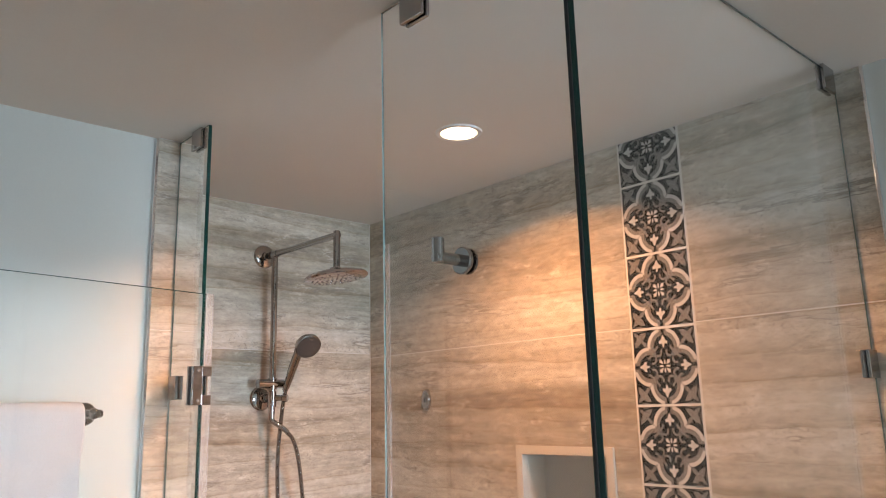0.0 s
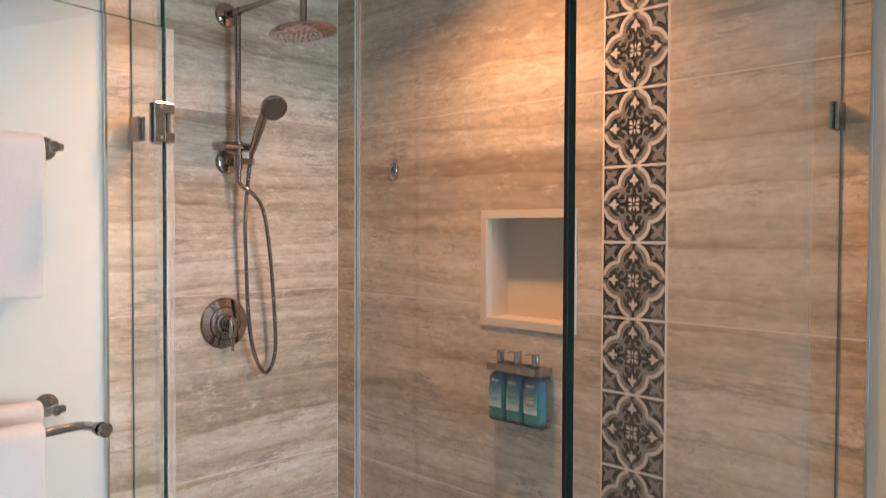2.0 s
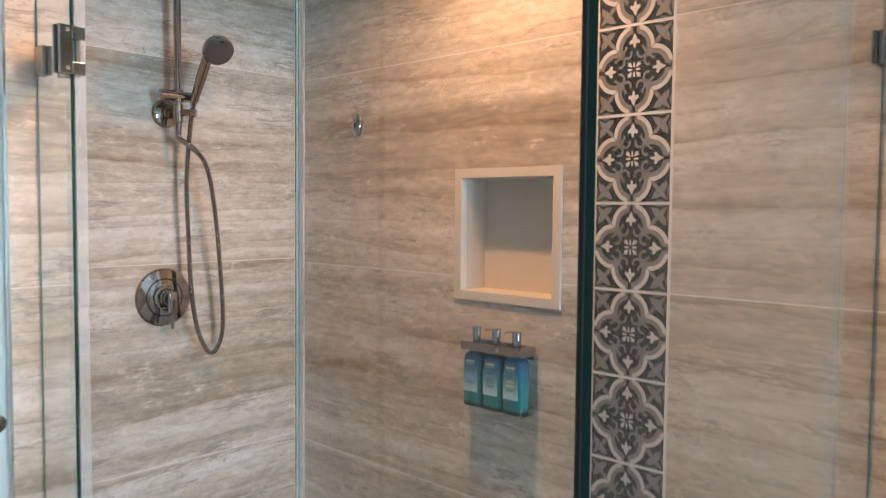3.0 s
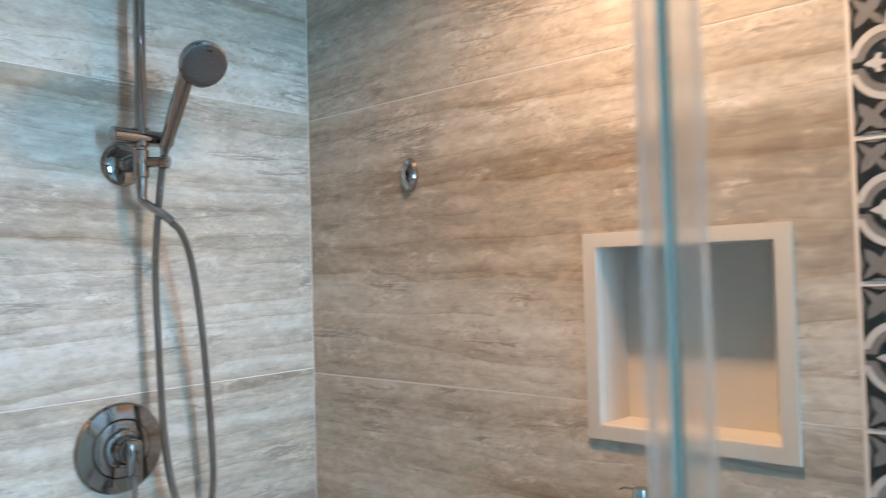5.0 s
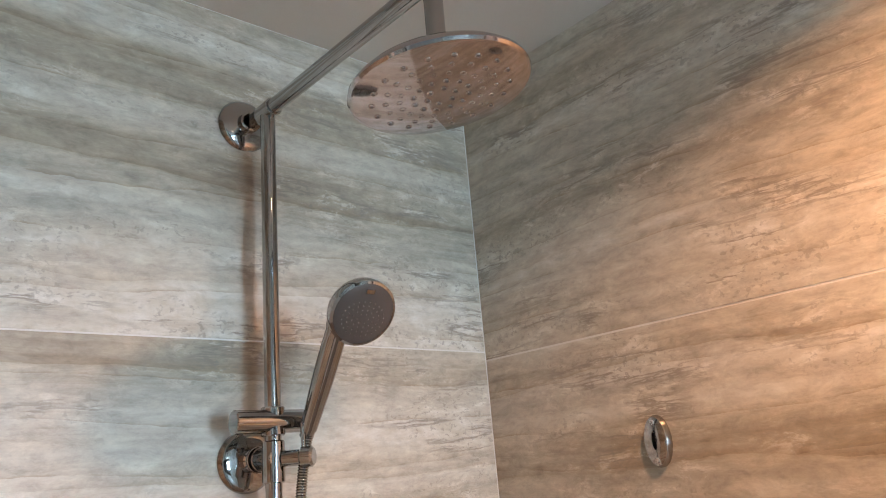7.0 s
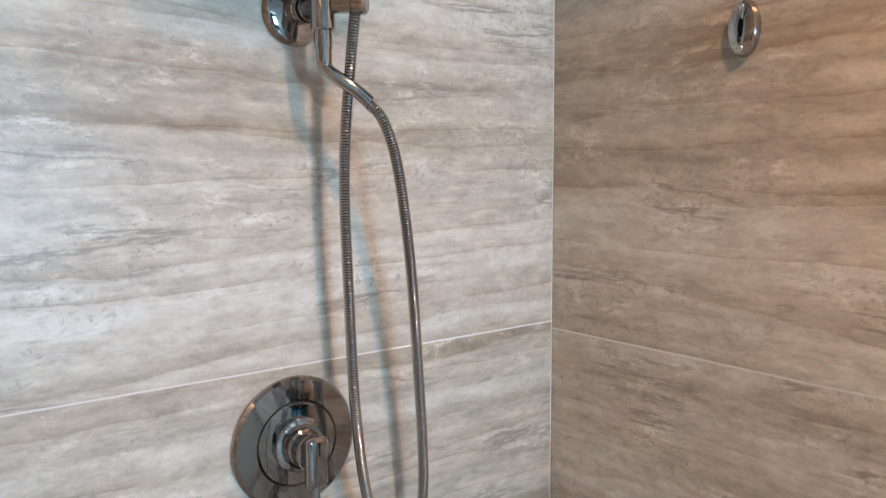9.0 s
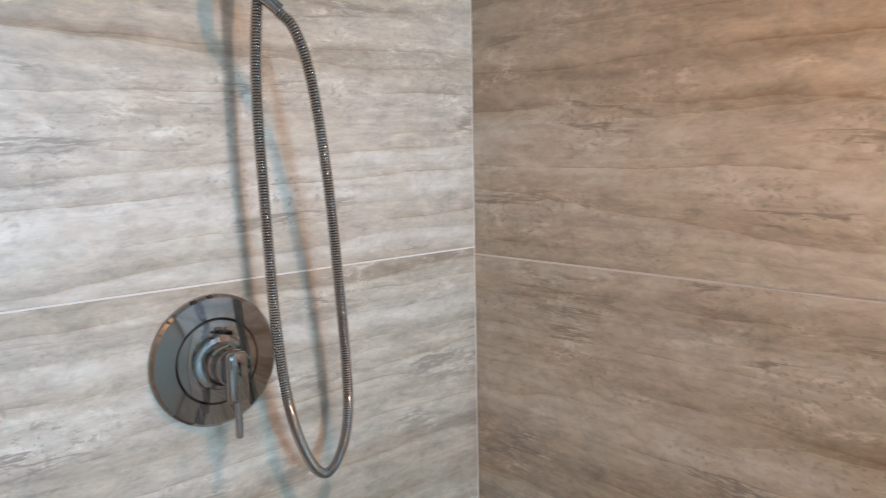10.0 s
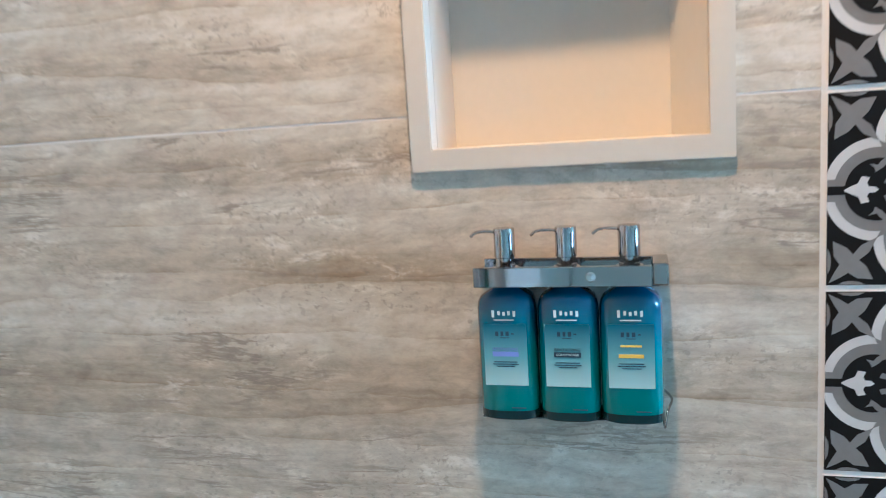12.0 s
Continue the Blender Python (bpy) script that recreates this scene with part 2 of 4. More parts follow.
# ---- mesh helpers ----
def mesh_of(name, bm, *mats, smooth=None):
    me = bpy.data.meshes.new(name)
    bmesh.ops.recalc_face_normals(bm, faces=bm.faces)
    bm.to_mesh(me)
    bm.free()
    for m in mats:
        me.materials.append(m)
    if smooth is not None:
        me.shade_smooth()
        me.set_sharp_from_angle(angle=radians(smooth))
    return me


def part(name, bm, mat, parent=None, label="", smooth=None):
    mats = mat if isinstance(mat, (tuple, list)) else (mat,)
    ob = new(name, mesh_of(name, bm, *mats, smooth=smooth))
    ob.parent = parent
    return tagged(ob, label)


def thing(name, m, label, category, group="", kind=""):
    ob = new(name)
    ob.empty_display_size = 0.05
    ob.matrix_world = m
    return tagged(ob, label, category, group, kind)


def box(bm, a, b, bevel=0.0, seg=2, mat=0):
    """A box between two corners, its edges rounded."""
    lo = [min(p, q) for p, q in zip(a, b)]
    hi = [max(p, q) for p, q in zip(a, b)]
    r = bmesh.ops.create_cube(bm, size=1.0)
    vs = r["verts"]
    for v in vs:
        v.co = Vector([l + (c + 0.5) * (h - l) for c, l, h in zip(v.co, lo, hi)])
    fs = {f for v in vs for f in v.link_faces}
    if bevel:
        es = {e for f in fs for e in f.edges}
        out = bmesh.ops.bevel(bm, geom=list(es), offset=bevel, segments=seg, affect="EDGES", profile=0.5)
        fs = set(out["faces"]) | {f for f in fs if f.is_valid}
    for f in fs:
        if f.is_valid:
            f.material_index = mat
    return bm


def boxed(a, b, bevel=0.0, seg=2):
    return box(bmesh.new(), a, b, bevel, seg)


def lathe(bm, profile, origin=(0, 0, 0), axis=(0, 0, 1), n=32, mat=0):
    """Turn (radius, height) pairs about an axis through origin."""
    turn = Vector(axis).to_track_quat("Z", "Y").to_matrix()
    rings = []
    for r, h in profile:
        if r < 1e-6:
            rings.append([bm.verts.new(Vector(origin) + turn @ Vector((0, 0, h)))])
        else:
            rings.append([bm.verts.new(Vector(origin) + turn @ Vector((r * math.cos(2 * math.pi * i / n), r * math.sin(2 * math.pi * i / n), h))) for i in range(n)])
    for a, b in zip(rings, rings[1:]):
        for i in range(n):
            j = (i + 1) % n
            if len(a) == 1 and len(b) == 1:
                continue
            q = [a[0], b[j], b[i]] if len(a) == 1 else [a[i], a[j], b[0]] if len(b) == 1 else [a[i], a[j], b[j], b[i]]
            bm.faces.new(q).material_index = mat
    return bm


def turned(profile, origin=(0, 0, 0), axis=(0, 0, 1), n=32):
    return lathe(bmesh.new(), profile, origin, axis, n)


def rod(bm, a, b, r, n=20, mat=0, edge=0.0):
    a, b = Vector(a), Vector(b)
    L = (b - a).length
    e = min(edge, L / 3, r * 0.9)
    prof = [(0, 0), (r - e, 0), (r, e), (r, L - e), (r - e, L), (0, L)] if e else [(0, 0), (r, 0), (r, L), (0, L)]
    return lathe(bm, prof, a, b - a, n, mat)


def smooth_path(points, steps):
    """Catmull-Rom through the points."""
    P = [Vector(p) for p in points]
    P = [P[0] * 2 - P[1]] + P + [P[-1] * 2 - P[-2]]
    out = []
    for i in range(1, len(P) - 2):
        a, b, c, d = P[i - 1:i + 3]
        for k in range(steps):
            t = k / steps
            out.append(0.5 * ((2 * b) + (c - a) * t + (2 * a - 5 * b + 4 * c - d) * t * t + (3 * b - a - 3 * c + d) * t ** 3))
    out.append(P[-2])
    return out


def resample(pts, step):
    out, left = [pts[0]], step
    for a, b in zip(pts, pts[1:]):
        d = (b - a).length
        while d >= left:
            a = a + (b - a).normalized() * left
            d -= left
            out.append(a)
            left = step
        left -= d
    return out


def tube(bm, pts, radius, n=12, mat=0, caps=True):
    """A tube along points; radius is a number or a function of the index."""
    up = Vector((0.3, 0.2, 0.93)).normalized()
    rings = []
    for i, p in enumerate(pts):
        d = (pts[min(i + 1, len(pts) - 1)] - pts[max(i - 1, 0)]).normalized()
        s = (up - d * up.dot(d)).normalized()
        up = s
        t = d.cross(s)
        r = radius(i) if callable(radius) else radius
        rings.append([bm.verts.new(p + (s * math.cos(2 * math.pi * k / n) + t * math.sin(2 * math.pi * k / n)) * r) for k in range(n)])
    for a, b in zip(rings, rings[1:]):
        for k in range(n):
            bm.faces.new((a[k], a[(k + 1) % n], b[(k + 1) % n], b[k])).material_index = mat
    if caps:
        bm.faces.new(rings[0]).material_index = mat
        bm.faces.new(rings[-1]).material_index = mat
    return bm


def frame_prism(bm, axis, d0, d1, outer, inner):
    """A rectangular plate with a rectangular hole right through it; axis is the way of its thickness."""
    def at(d, p, q):
        return (d, p, q) if axis == 0 else (p, d, q)

    def loop(r, d):
        (p0, q0), (p1, q1) = r
        return [bm.verts.new(at(d, *c)) for c in ((p0, q0), (p1, q0), (p1, q1), (p0, q1))]

    o0, i0, o1, i1 = loop(outer, d0), loop(inner, d0), loop(outer, d1), loop(inner, d1)
    for k in range(4):
        m = (k + 1) % 4
        for a, b in ((o0, i0), (o1, i1), (o0, o1), (i0, i1)):
            bm.faces.new((a[k], a[m], b[m], b[k]))
    return bm


def prism(bm, x0, x1, outline):
    """An outline in (y, z), thickened along x."""
    a = [bm.verts.new((x0, *p)) for p in outline]
    b = [bm.verts.new((x1, *p)) for p in outline]
    bm.faces.new(a)
    bm.faces.new(b)
    for k in range(len(a)):
        m = (k + 1) % len(a)
        bm.faces.new((a[k], a[m], b[m], b[k]))
    return bm


def structure(name, bm, mats, label, category, smooth=None):
    return tagged(part(name, bm, mats, smooth=smooth), label, category, kind="structure")


# ---- floor, ceiling and walls ----
def build_shell():
    structure("floor", boxed((WEST - 0.15, SOUTH - 0.2, -0.12), (WX + 0.15, WY + 0.15, 0.0)), FLOORM, "pale stone-look bathroom floor running into the shower", "floor")
    structure("floor_shower", boxed((GX + 0.006, GY + 0.006, 0.0), (WX - 0.001, WY - 0.001, 0.006)), PAN, "dark grey shower floor inside the glass", "floor")
    structure("ceiling", boxed((WEST - 0.15, SOUTH - 0.2, CEIL), (WX + 0.15, WY + 0.15, CEIL + 0.12)), CEILING, "matt warm-white painted ceiling over bathroom and shower", "ceiling")
    # east wall: tiled in the shower with the niche cut through, painted beyond the metal trim
    bm = bmesh.new()
    x0, x1 = WX + 0.0007, WX + 0.15
    frame_prism(bm, 0, x0, x1, ((1.174, 0), (WY, CEIL)), ((1.945, 1.197), (2.278, 1.536)))
    east = structure("wall_east_shower", bm, GROUT, "shower wall of large vein-cut stone tiles with a patterned tile strip", "wall")
    structure("wall_east", boxed((WX + 0.004, SOUTH, 0), (x1, 1.173, CEIL)), PAINT, "pale grey-green painted bathroom wall beside the shower glass", "wall")
    north = structure("wall_north_shower", boxed((JX - 0.14, WY + 0.0007, 0), (WX + 0.15, WY + 0.15, CEIL)), GROUT, "shower wall of large vein-cut stone tiles behind the shower set", "wall")
    jamb = structure("wall_jamb", boxed((1.434, JY + 0.0007, 0), (JX - 0.0007, WY + 0.0007, CEIL)), GROUT, "narrow wall end faced with vein-cut stone tiles", "wall")
    structure("wall_north", boxed((WEST, JY + 0.010, 0), (1.433, JY + 0.15, CEIL)), PAINT, "pale grey-green painted wall with two towel bars", "wall")
    structure("wall_west", boxed((WEST - 0.15, SOUTH - 0.2, 0), (WEST, JY + 0.15, CEIL)), PAINT, "pale grey-green painted bathroom wall", "wall")
    bm = bmesh.new()
    frame_prism(bm, 1, SOUTH - 0.15, SOUTH, ((WEST, 0), (WX + 0.15, CEIL)), ((WINX - 0.46, 0.92), (WINX + 0.46, 2.08)))
    structure("wall_south", bm, BROWN, "brown painted wall with the daylight window", "wall")
    w = thing("window_1", pose(WINX, SOUTH, 0.92), "white painted window letting in cool daylight", "window", kind="structure")
    bm = bmesh.new()
    for a, b in (((-0.46, 0), (-0.40, 1.16)), ((0.40, 0), (0.46, 1.16)), ((-0.40, 0), (0.40, 0.06)), ((-0.40, 1.10), (0.40, 1.16)), ((-0.02, 0.06), (0.02, 1.10))):
        box(bm, (a[0], -0.10, a[1]), (b[0], -0.05, b[1]), 0.004)
    part("window_frame", bm, WHITEP, w)
    for s in (-1, 1):
        p = part("pane", boxed((0.02 * s, -0.078, 0.06), (0.40 * s, -0.072, 1.10)), GLASS, w)
        p.visible_shadow = False
    part("window_sill", boxed((-0.50, -0.05, -0.03), (0.50, 0.06, 0.0), 0.006), WHITEP, w)
    for x, y in ((1.4300, JY + 0.001), (WX - 0.001, 1.1715)):
        bm = boxed((x - 0.004, y - 0.004, 0.0), (x + 0.004, y + 0.004, CEIL - 0.002), 0.0015)
        structure("trim", bm, TRIMM, "slim bright metal tile-edge trim", "trim")
    return east, north, jamb


EAST, NORTH, JAMB = build_shell()


# ---- shower glass ----
def pane(name, parent, a, b, thin, pale=0):
    """A glass sheet; thin is the axis of its thickness, the narrow sides are green, the one named by pale is bright."""
    bm = box(bmesh.new(), a, b, 0.0008, 1)
    bm.faces.ensure_lookup_table()
    for f in bm.faces:
        f.normal_update()
        bright = f.normal[1 - thin] * pale > 0.9
        f.material_index = 0 if abs(f.normal[thin]) > 0.9 else 2 if bright else 1
    ob = part(name, bm, (GLASS, EDGE, PALE), parent)
    ob.visible_shadow = False
    return ob


def clip(parent, centre, along, normal, size=0.05, tall=0.06):
    """A chrome glass clamp: two plates on either side of the pane, with a dark gasket between."""
    c, u, n = Vector(centre), Vector(along), Vector(normal)
    for s in (-1, 1):
        a = c - u * size / 2 + n * s * 0.0056 - Vector((0, 0, tall / 2))
        b = c + u * size / 2 + n * s * 0.0135 + Vector((0, 0, tall / 2))
        part("clamp_plate", boxed(a, b, 0.0012), CHROME, parent, "polished chrome clamp plate")
    g = bmesh.new()
    box(g, c + u * (size / 2 - 0.001) - n * 0.0045 - Vector((0, 0, tall / 2 - 0.002)), c + u * (size / 2 + 0.0015) + n * 0.0045 + Vector((0, 0, tall / 2 - 0.002)))
    part("gasket", g, BLACK, parent)


def build_glass():
    enc = thing("shower_enclosure", pose(GX, GY, 0), "frameless clear glass shower enclosure with chrome clamps", "shower enclosure")

    def sheet(name, at, a, b, thin, label, pale=0):
        ob = pane(name, enc, a, b, thin, pale)
        ob.location = (at[0] - GX, at[1] - GY, 0)
        return tagged(ob, label)

    # narrow strip beside the jamb
    p = sheet("glass_panel", (GX, 2.51), (-0.005, -0.092, 0.01), (0.005, 0.0865, CEIL - 0.004), 0, "narrow clear fixed glass panel beside the stone jamb")
    clip(p, (0, 0.052, 1.735), (0, -1, 0), (1, 0, 0), 0.046)
    clip(p, (0, -0.035, CEIL - 0.030), (0, -1, 0), (1, 0, 0), 0.055, 0.055)
    part("joint", boxed((-0.004, 0.0867, 0.01), (0.004, 0.0898, CEIL - 0.004)), SILICONE, p)
    seal = part("seal", boxed((0.0056, -0.0950, 0.02), (0.0250, -0.0930, CEIL - 0.45), 0.0005, 1), SEAL, p, "clear vinyl door seal")
    seal.visible_shadow = False
    for x in (0.0058, 0.0125, 0.0232):
        part("rib", boxed((x, -0.0962, 0.021), (x + 0.0018, -0.0952, CEIL - 0.452), 0.0003, 1), SEAL, seal).visible_shadow = False
    for z in (1.734, 0.30):
        for s in (-1, 1):
            part("hinge_plate", boxed((s * 0.0056, -0.097, z - 0.046), (s * 0.0145, -0.052, z + 0.046), 0.0012), CHROME, p, "polished chrome hinge plate")
    # fixed pane between the doorway and the outer corner
    p = sheet("glass_panel", (GX, 1.45), (-0.005, -0.2035, 0.01), (0.005, 0.231, CEIL - 0.004), 0, "tall clear fixed glass panel reaching the ceiling", 1)
    clip(p, (0, 0.135, CEIL - 0.030), (0, 1, 0), (1, 0, 0), 0.06, 0.06)
    seal = part("seal", boxed((0.0056, 0.2220, 0.02), (0.0074, 0.2430, 1.955), 0.0005, 1), SEAL, p, "clear vinyl strike seal")
    seal.visible_shadow = False
    for y in (0.2222, 0.2310, 0.2410):
        part("rib", boxed((0.0076, y, 0.021), (0.0088, y + 0.0018, 1.953), 0.0003, 1), SEAL, seal).visible_shadow = False
    # side pane
    p = sheet("glass_panel", (2.0, GY), (-0.507, -0.005, 0.01), (0.4865, 0.005, CEIL - 0.004), 1, "wide clear fixed side glass panel meeting the tiled wall")
    clip(p, (0.463, 0, 1.735), (-1, 0, 0), (0, 1, 0), 0.048)
    clip(p, (0.435, 0, CEIL - 0.030), (-1, 0, 0), (0, 1, 0), 0.06, 0.06)
    part("joint", boxed((0.4868, -0.004, 0.01), (0.4898, 0.004, CEIL - 0.004)), SILICONE, p)
    part("joint", boxed((-0.508, -0.003, CEIL - 0.0039), (0.4865, 0.003, CEIL - 0.0002)), SILICONE, p)
    # corner where both meet
    part("corner_seal", boxed((-0.5090, 0.0055, 0.01), (-0.5045, 0.0100, CEIL - 0.004), 0.0008, 1), BLACK, p, "black corner joint of the two panes")


build_glass()


def build_door():
    d = thing("glass_door", pose(GX, 2.400, 0, 0, 0, -DOOR_TURN), "frameless clear glass shower door standing open with a towel bar handle", "door")
    pane("pane", d, (-0.005, -0.703, 0.012), (0.005, -0.004, 1.958), 0)
    part("magnet_strip", boxed((-0.0065, -0.7115, 0.02), (0.0065, -0.7035, 1.955), 0.001, 1), BLACK, d, "black magnetic strike strip")
    for z in (1.734, 0.30):
        for s in (-1, 1):
            # plate with the knuckle's notch in its inner edge
            bm = bmesh.new()
            x0, x1 = s * 0.0056, s * 0.0150
            box(bm, (x0, -0.040, z - 0.046), (x1, -0.014, z + 0.046), 0.0012)
            for q in (-1, 1):
                box(bm, (x0, -0.015, z + q * 0.022), (x1, 0.012, z + q * 0.046), 0.0012)
            h = part("hinge_plate", bm, CHROME, d, "polished chrome hinge plate")
            for q in (-0.036, 0.036):
                part("screw", turned([(0, 0), (0.0045, 0), (0.0045, 0.0012), (0.0028, 0.0016), (0, 0.0008)], (x1, -0.024, z + q), (s, 0, 0), 16), BRUSHED, h)
        part("gasket", boxed((-0.0060, -0.0415, z - 0.044), (0.0060, -0.037, z + 0.044)), BLACK, d)
        part("knuckle", rod(bmesh.new(), (0, 0.003, z - 0.022), (0, 0.003, z + 0.022), 0.0065, 16), CHROME, d)
    bar = [(-0.011, -0.657, 1.043), (-0.045, -0.657, 1.043), (-0.066, -0.649, 1.043), (-0.075, -0.627, 1.043)]
    path = smooth_path(bar + [(-0.075, -0.50, 1.043), (-0.075, -0.28, 1.043), (-0.075, -0.197, 1.043), (-0.066, -0.175, 1.043), (-0.045, -0.167, 1.043), (-0.011, -0.167, 1.043)], 6)
    part("towel_handle", tube(bmesh.new(), path, 0.0105, 16), CHROME, d, "bent polished chrome towel bar handle", smooth=50)
    for y in (-0.657, -0.167):
        part("collar", turned([(0, 0), (0.016, 0), (0.016, 0.005), (0.013, 0.007), (0.013, 0.010), (0.0145, 0.012), (0.0145, 0.016), (0.011, 0.018)], (-0.0055, y, 1.043), (-1, 0, 0), 24), CHROME, d)
        part("knob", turned([(0, 0), (0.015, 0), (0.016, 0.002), (0.016, 0.010), (0.012, 0.014), (0, 0.015)], (0.0055, y, 1.043), (1, 0, 0), 24), CHROME, d)
    return d


DOOR = build_door()


def draped(width, front, back, r, thick, folds, seed):
    """A towel folded over a bar along local x; z = 0 at the bar's middle; front side is -y."""
    rnd = random.Random(seed)
    ph = [rnd.uniform(0, 6.28) for _ in range(4)]
    prof = []
    for i in range(26):
        prof.append((-r - 0.004 * math.sin(i / 25 * 3.0), -front * (1 - i / 25)))
    for i in range(1, 10):
        a = math.pi * i / 10
        prof.append((-r * math.cos(a), r * math.sin(a)))
    for i in range(26):
        prof.append((r, -back * i / 25))
    bm = bmesh.new()
    nx = 40
    grid = []
    for j, (y, z) in enumerate(prof):
        row = []
        for i in range(nx + 1):
            u = i / nx
            low = min(1.0, max(0.0, -z / max(front, 0.1)))
            wave = sum(math.sin(u * folds * (k + 1) * 3.1 + ph[k]) / (k + 1.5) for k in range(3)) * 0.006 * low
            x = (u - 0.5) * width * (1 - 0.03 * low) + 0.002 * math.sin(z * 40 + ph[3])
            sag = -0.004 * abs(math.sin(u * 7 + ph[1])) * (1 if low > 0.95 else 0)
            row.append(bm.verts.new((x, y + wave * (1 if y < 0 else 0.4), z + sag)))
        grid.append(row)
    for a, b in zip(grid, grid[1:]):
        for i in range(nx):
            bm.faces.new((a[i], a[i + 1], b[i + 1], b[i]))
    bmesh.ops.recalc_face_normals(bm, faces=bm.faces)
    ob = part("towel", bm, TERRY, smooth=80)
    s = ob.modifiers.new("thick", "SOLIDIFY")
    s.thickness, s.offset = thick, 0.0
    bv = ob.modifiers.new("round", "BEVEL")
    bv.width, bv.segments, bv.limit_method, bv.angle_limit = thick * 0.4, 3, "ANGLE", radians(60)
    return ob


def towel(name, m, label, *shape):
    ob = draped(*shape)
    ob.name = name
    ob.matrix_world = m
    return tagged(ob, label, "towel")


dm = pose(GX, 2.400, 0, 0, 0, -DOOR_TURN)
towel("hand_towel", dm @ pose(-0.075, -0.400, 1.043, 0, 0, -90), "white hand towel folded over the glass door's bar handle", 0.265, 0.42, 0.34, 0.0200, 0.017, 2.0, 3)


# ---- towel bars on the painted wall ----
def towel_bar(z, group):
    t = thing("towel_bar", pose(1.290, JY + 0.010, z), "polished chrome towel bar screwed to the painted wall", "towel bar", group)
    for x in (0.0, -0.60):
        part("flange", turned([(0, 0), (0.027, 0), (0.028, 0.003), (0.025, 0.007), (0.014, 0.011), (0.010, 0.016)], (x, 0, 0), (0, -1, 0)), CHROME, t, smooth=40)
        bm = turned([(0.010, 0.010), (0.0085, 0.04), (0.0095, 0.055), (0.0125, 0.060), (0.0135, 0.068), (0.0125, 0.076), (0.006, 0.082), (0, 0.083)], (x, 0, 0), (0, -1, 0))
        part("post", bm, CHROME, t, smooth=40)
    part("bar", rod(bmesh.new(), (0.012, -0.066, 0), (-0.612, -0.066, 0), 0.0085), CHROME, t, smooth=40)
    for x, s in ((0.012, 1), (-0.612, -1)):
        part("end_cap", turned([(0, 0), (0.009, 0), (0.0105, 0.003), (0.008, 0.009), (0, 0.011)], (x, -0.066, 0), (s, 0, 0), 20), CHROME, t, smooth=40)
    return t


towel_bar(1.674, "towel bars on the painted wall")
towel_bar(1.064, "towel bars on the painted wall")
ty = JY + 0.010 - 0.066
towel("bath_towel", pose(1.036, ty, 1.674), "white terry towel folded over the upper wall bar", 0.46, 0.345, 0.33, 0.0185, 0.018, 1.6, 11)
towel("bath_towel", pose(1.022, ty, 1.064), "white terry towel folded over the lower wall bar", 0.47, 0.46, 0.44, 0.0185, 0.018, 1.6, 12)


# ---- robe hook on the fixed glass pane ----
def robe_hook():
    h = thing("robe_hook", pose(GX - 0.0056, 1.472, 1.890), "polished chrome robe hook fixed through the glass panel", "hook")
    part("flange", turned([(0, 0), (0.021, 0), (0.022, 0.002), (0.022, 0.006), (0.020, 0.008), (0, 0.008)], (0, 0, 0), (-1, 0, 0)), CHROME, h, smooth=40)
    part("arm", rod(bmesh.new(), (-0.006, 0, 0), (-0.062, 0, 0), 0.0095, 24, 0, 0.001), CHROME, h, smooth=40)
    part("finger", rod(bmesh.new(), (-0.055, 0, -0.0085), (-0.055, 0, 0.030), 0.0098, 24, 0, 0.001), CHROME, h, smooth=40)
    part("back_washer", turned([(0, 0), (0.021, 0), (0.021, 0.004), (0.006, 0.005), (0, 0.006)], (0.0112, 0, 0), (1, 0, 0)), CHROME, h, smooth=40)


robe_hook()


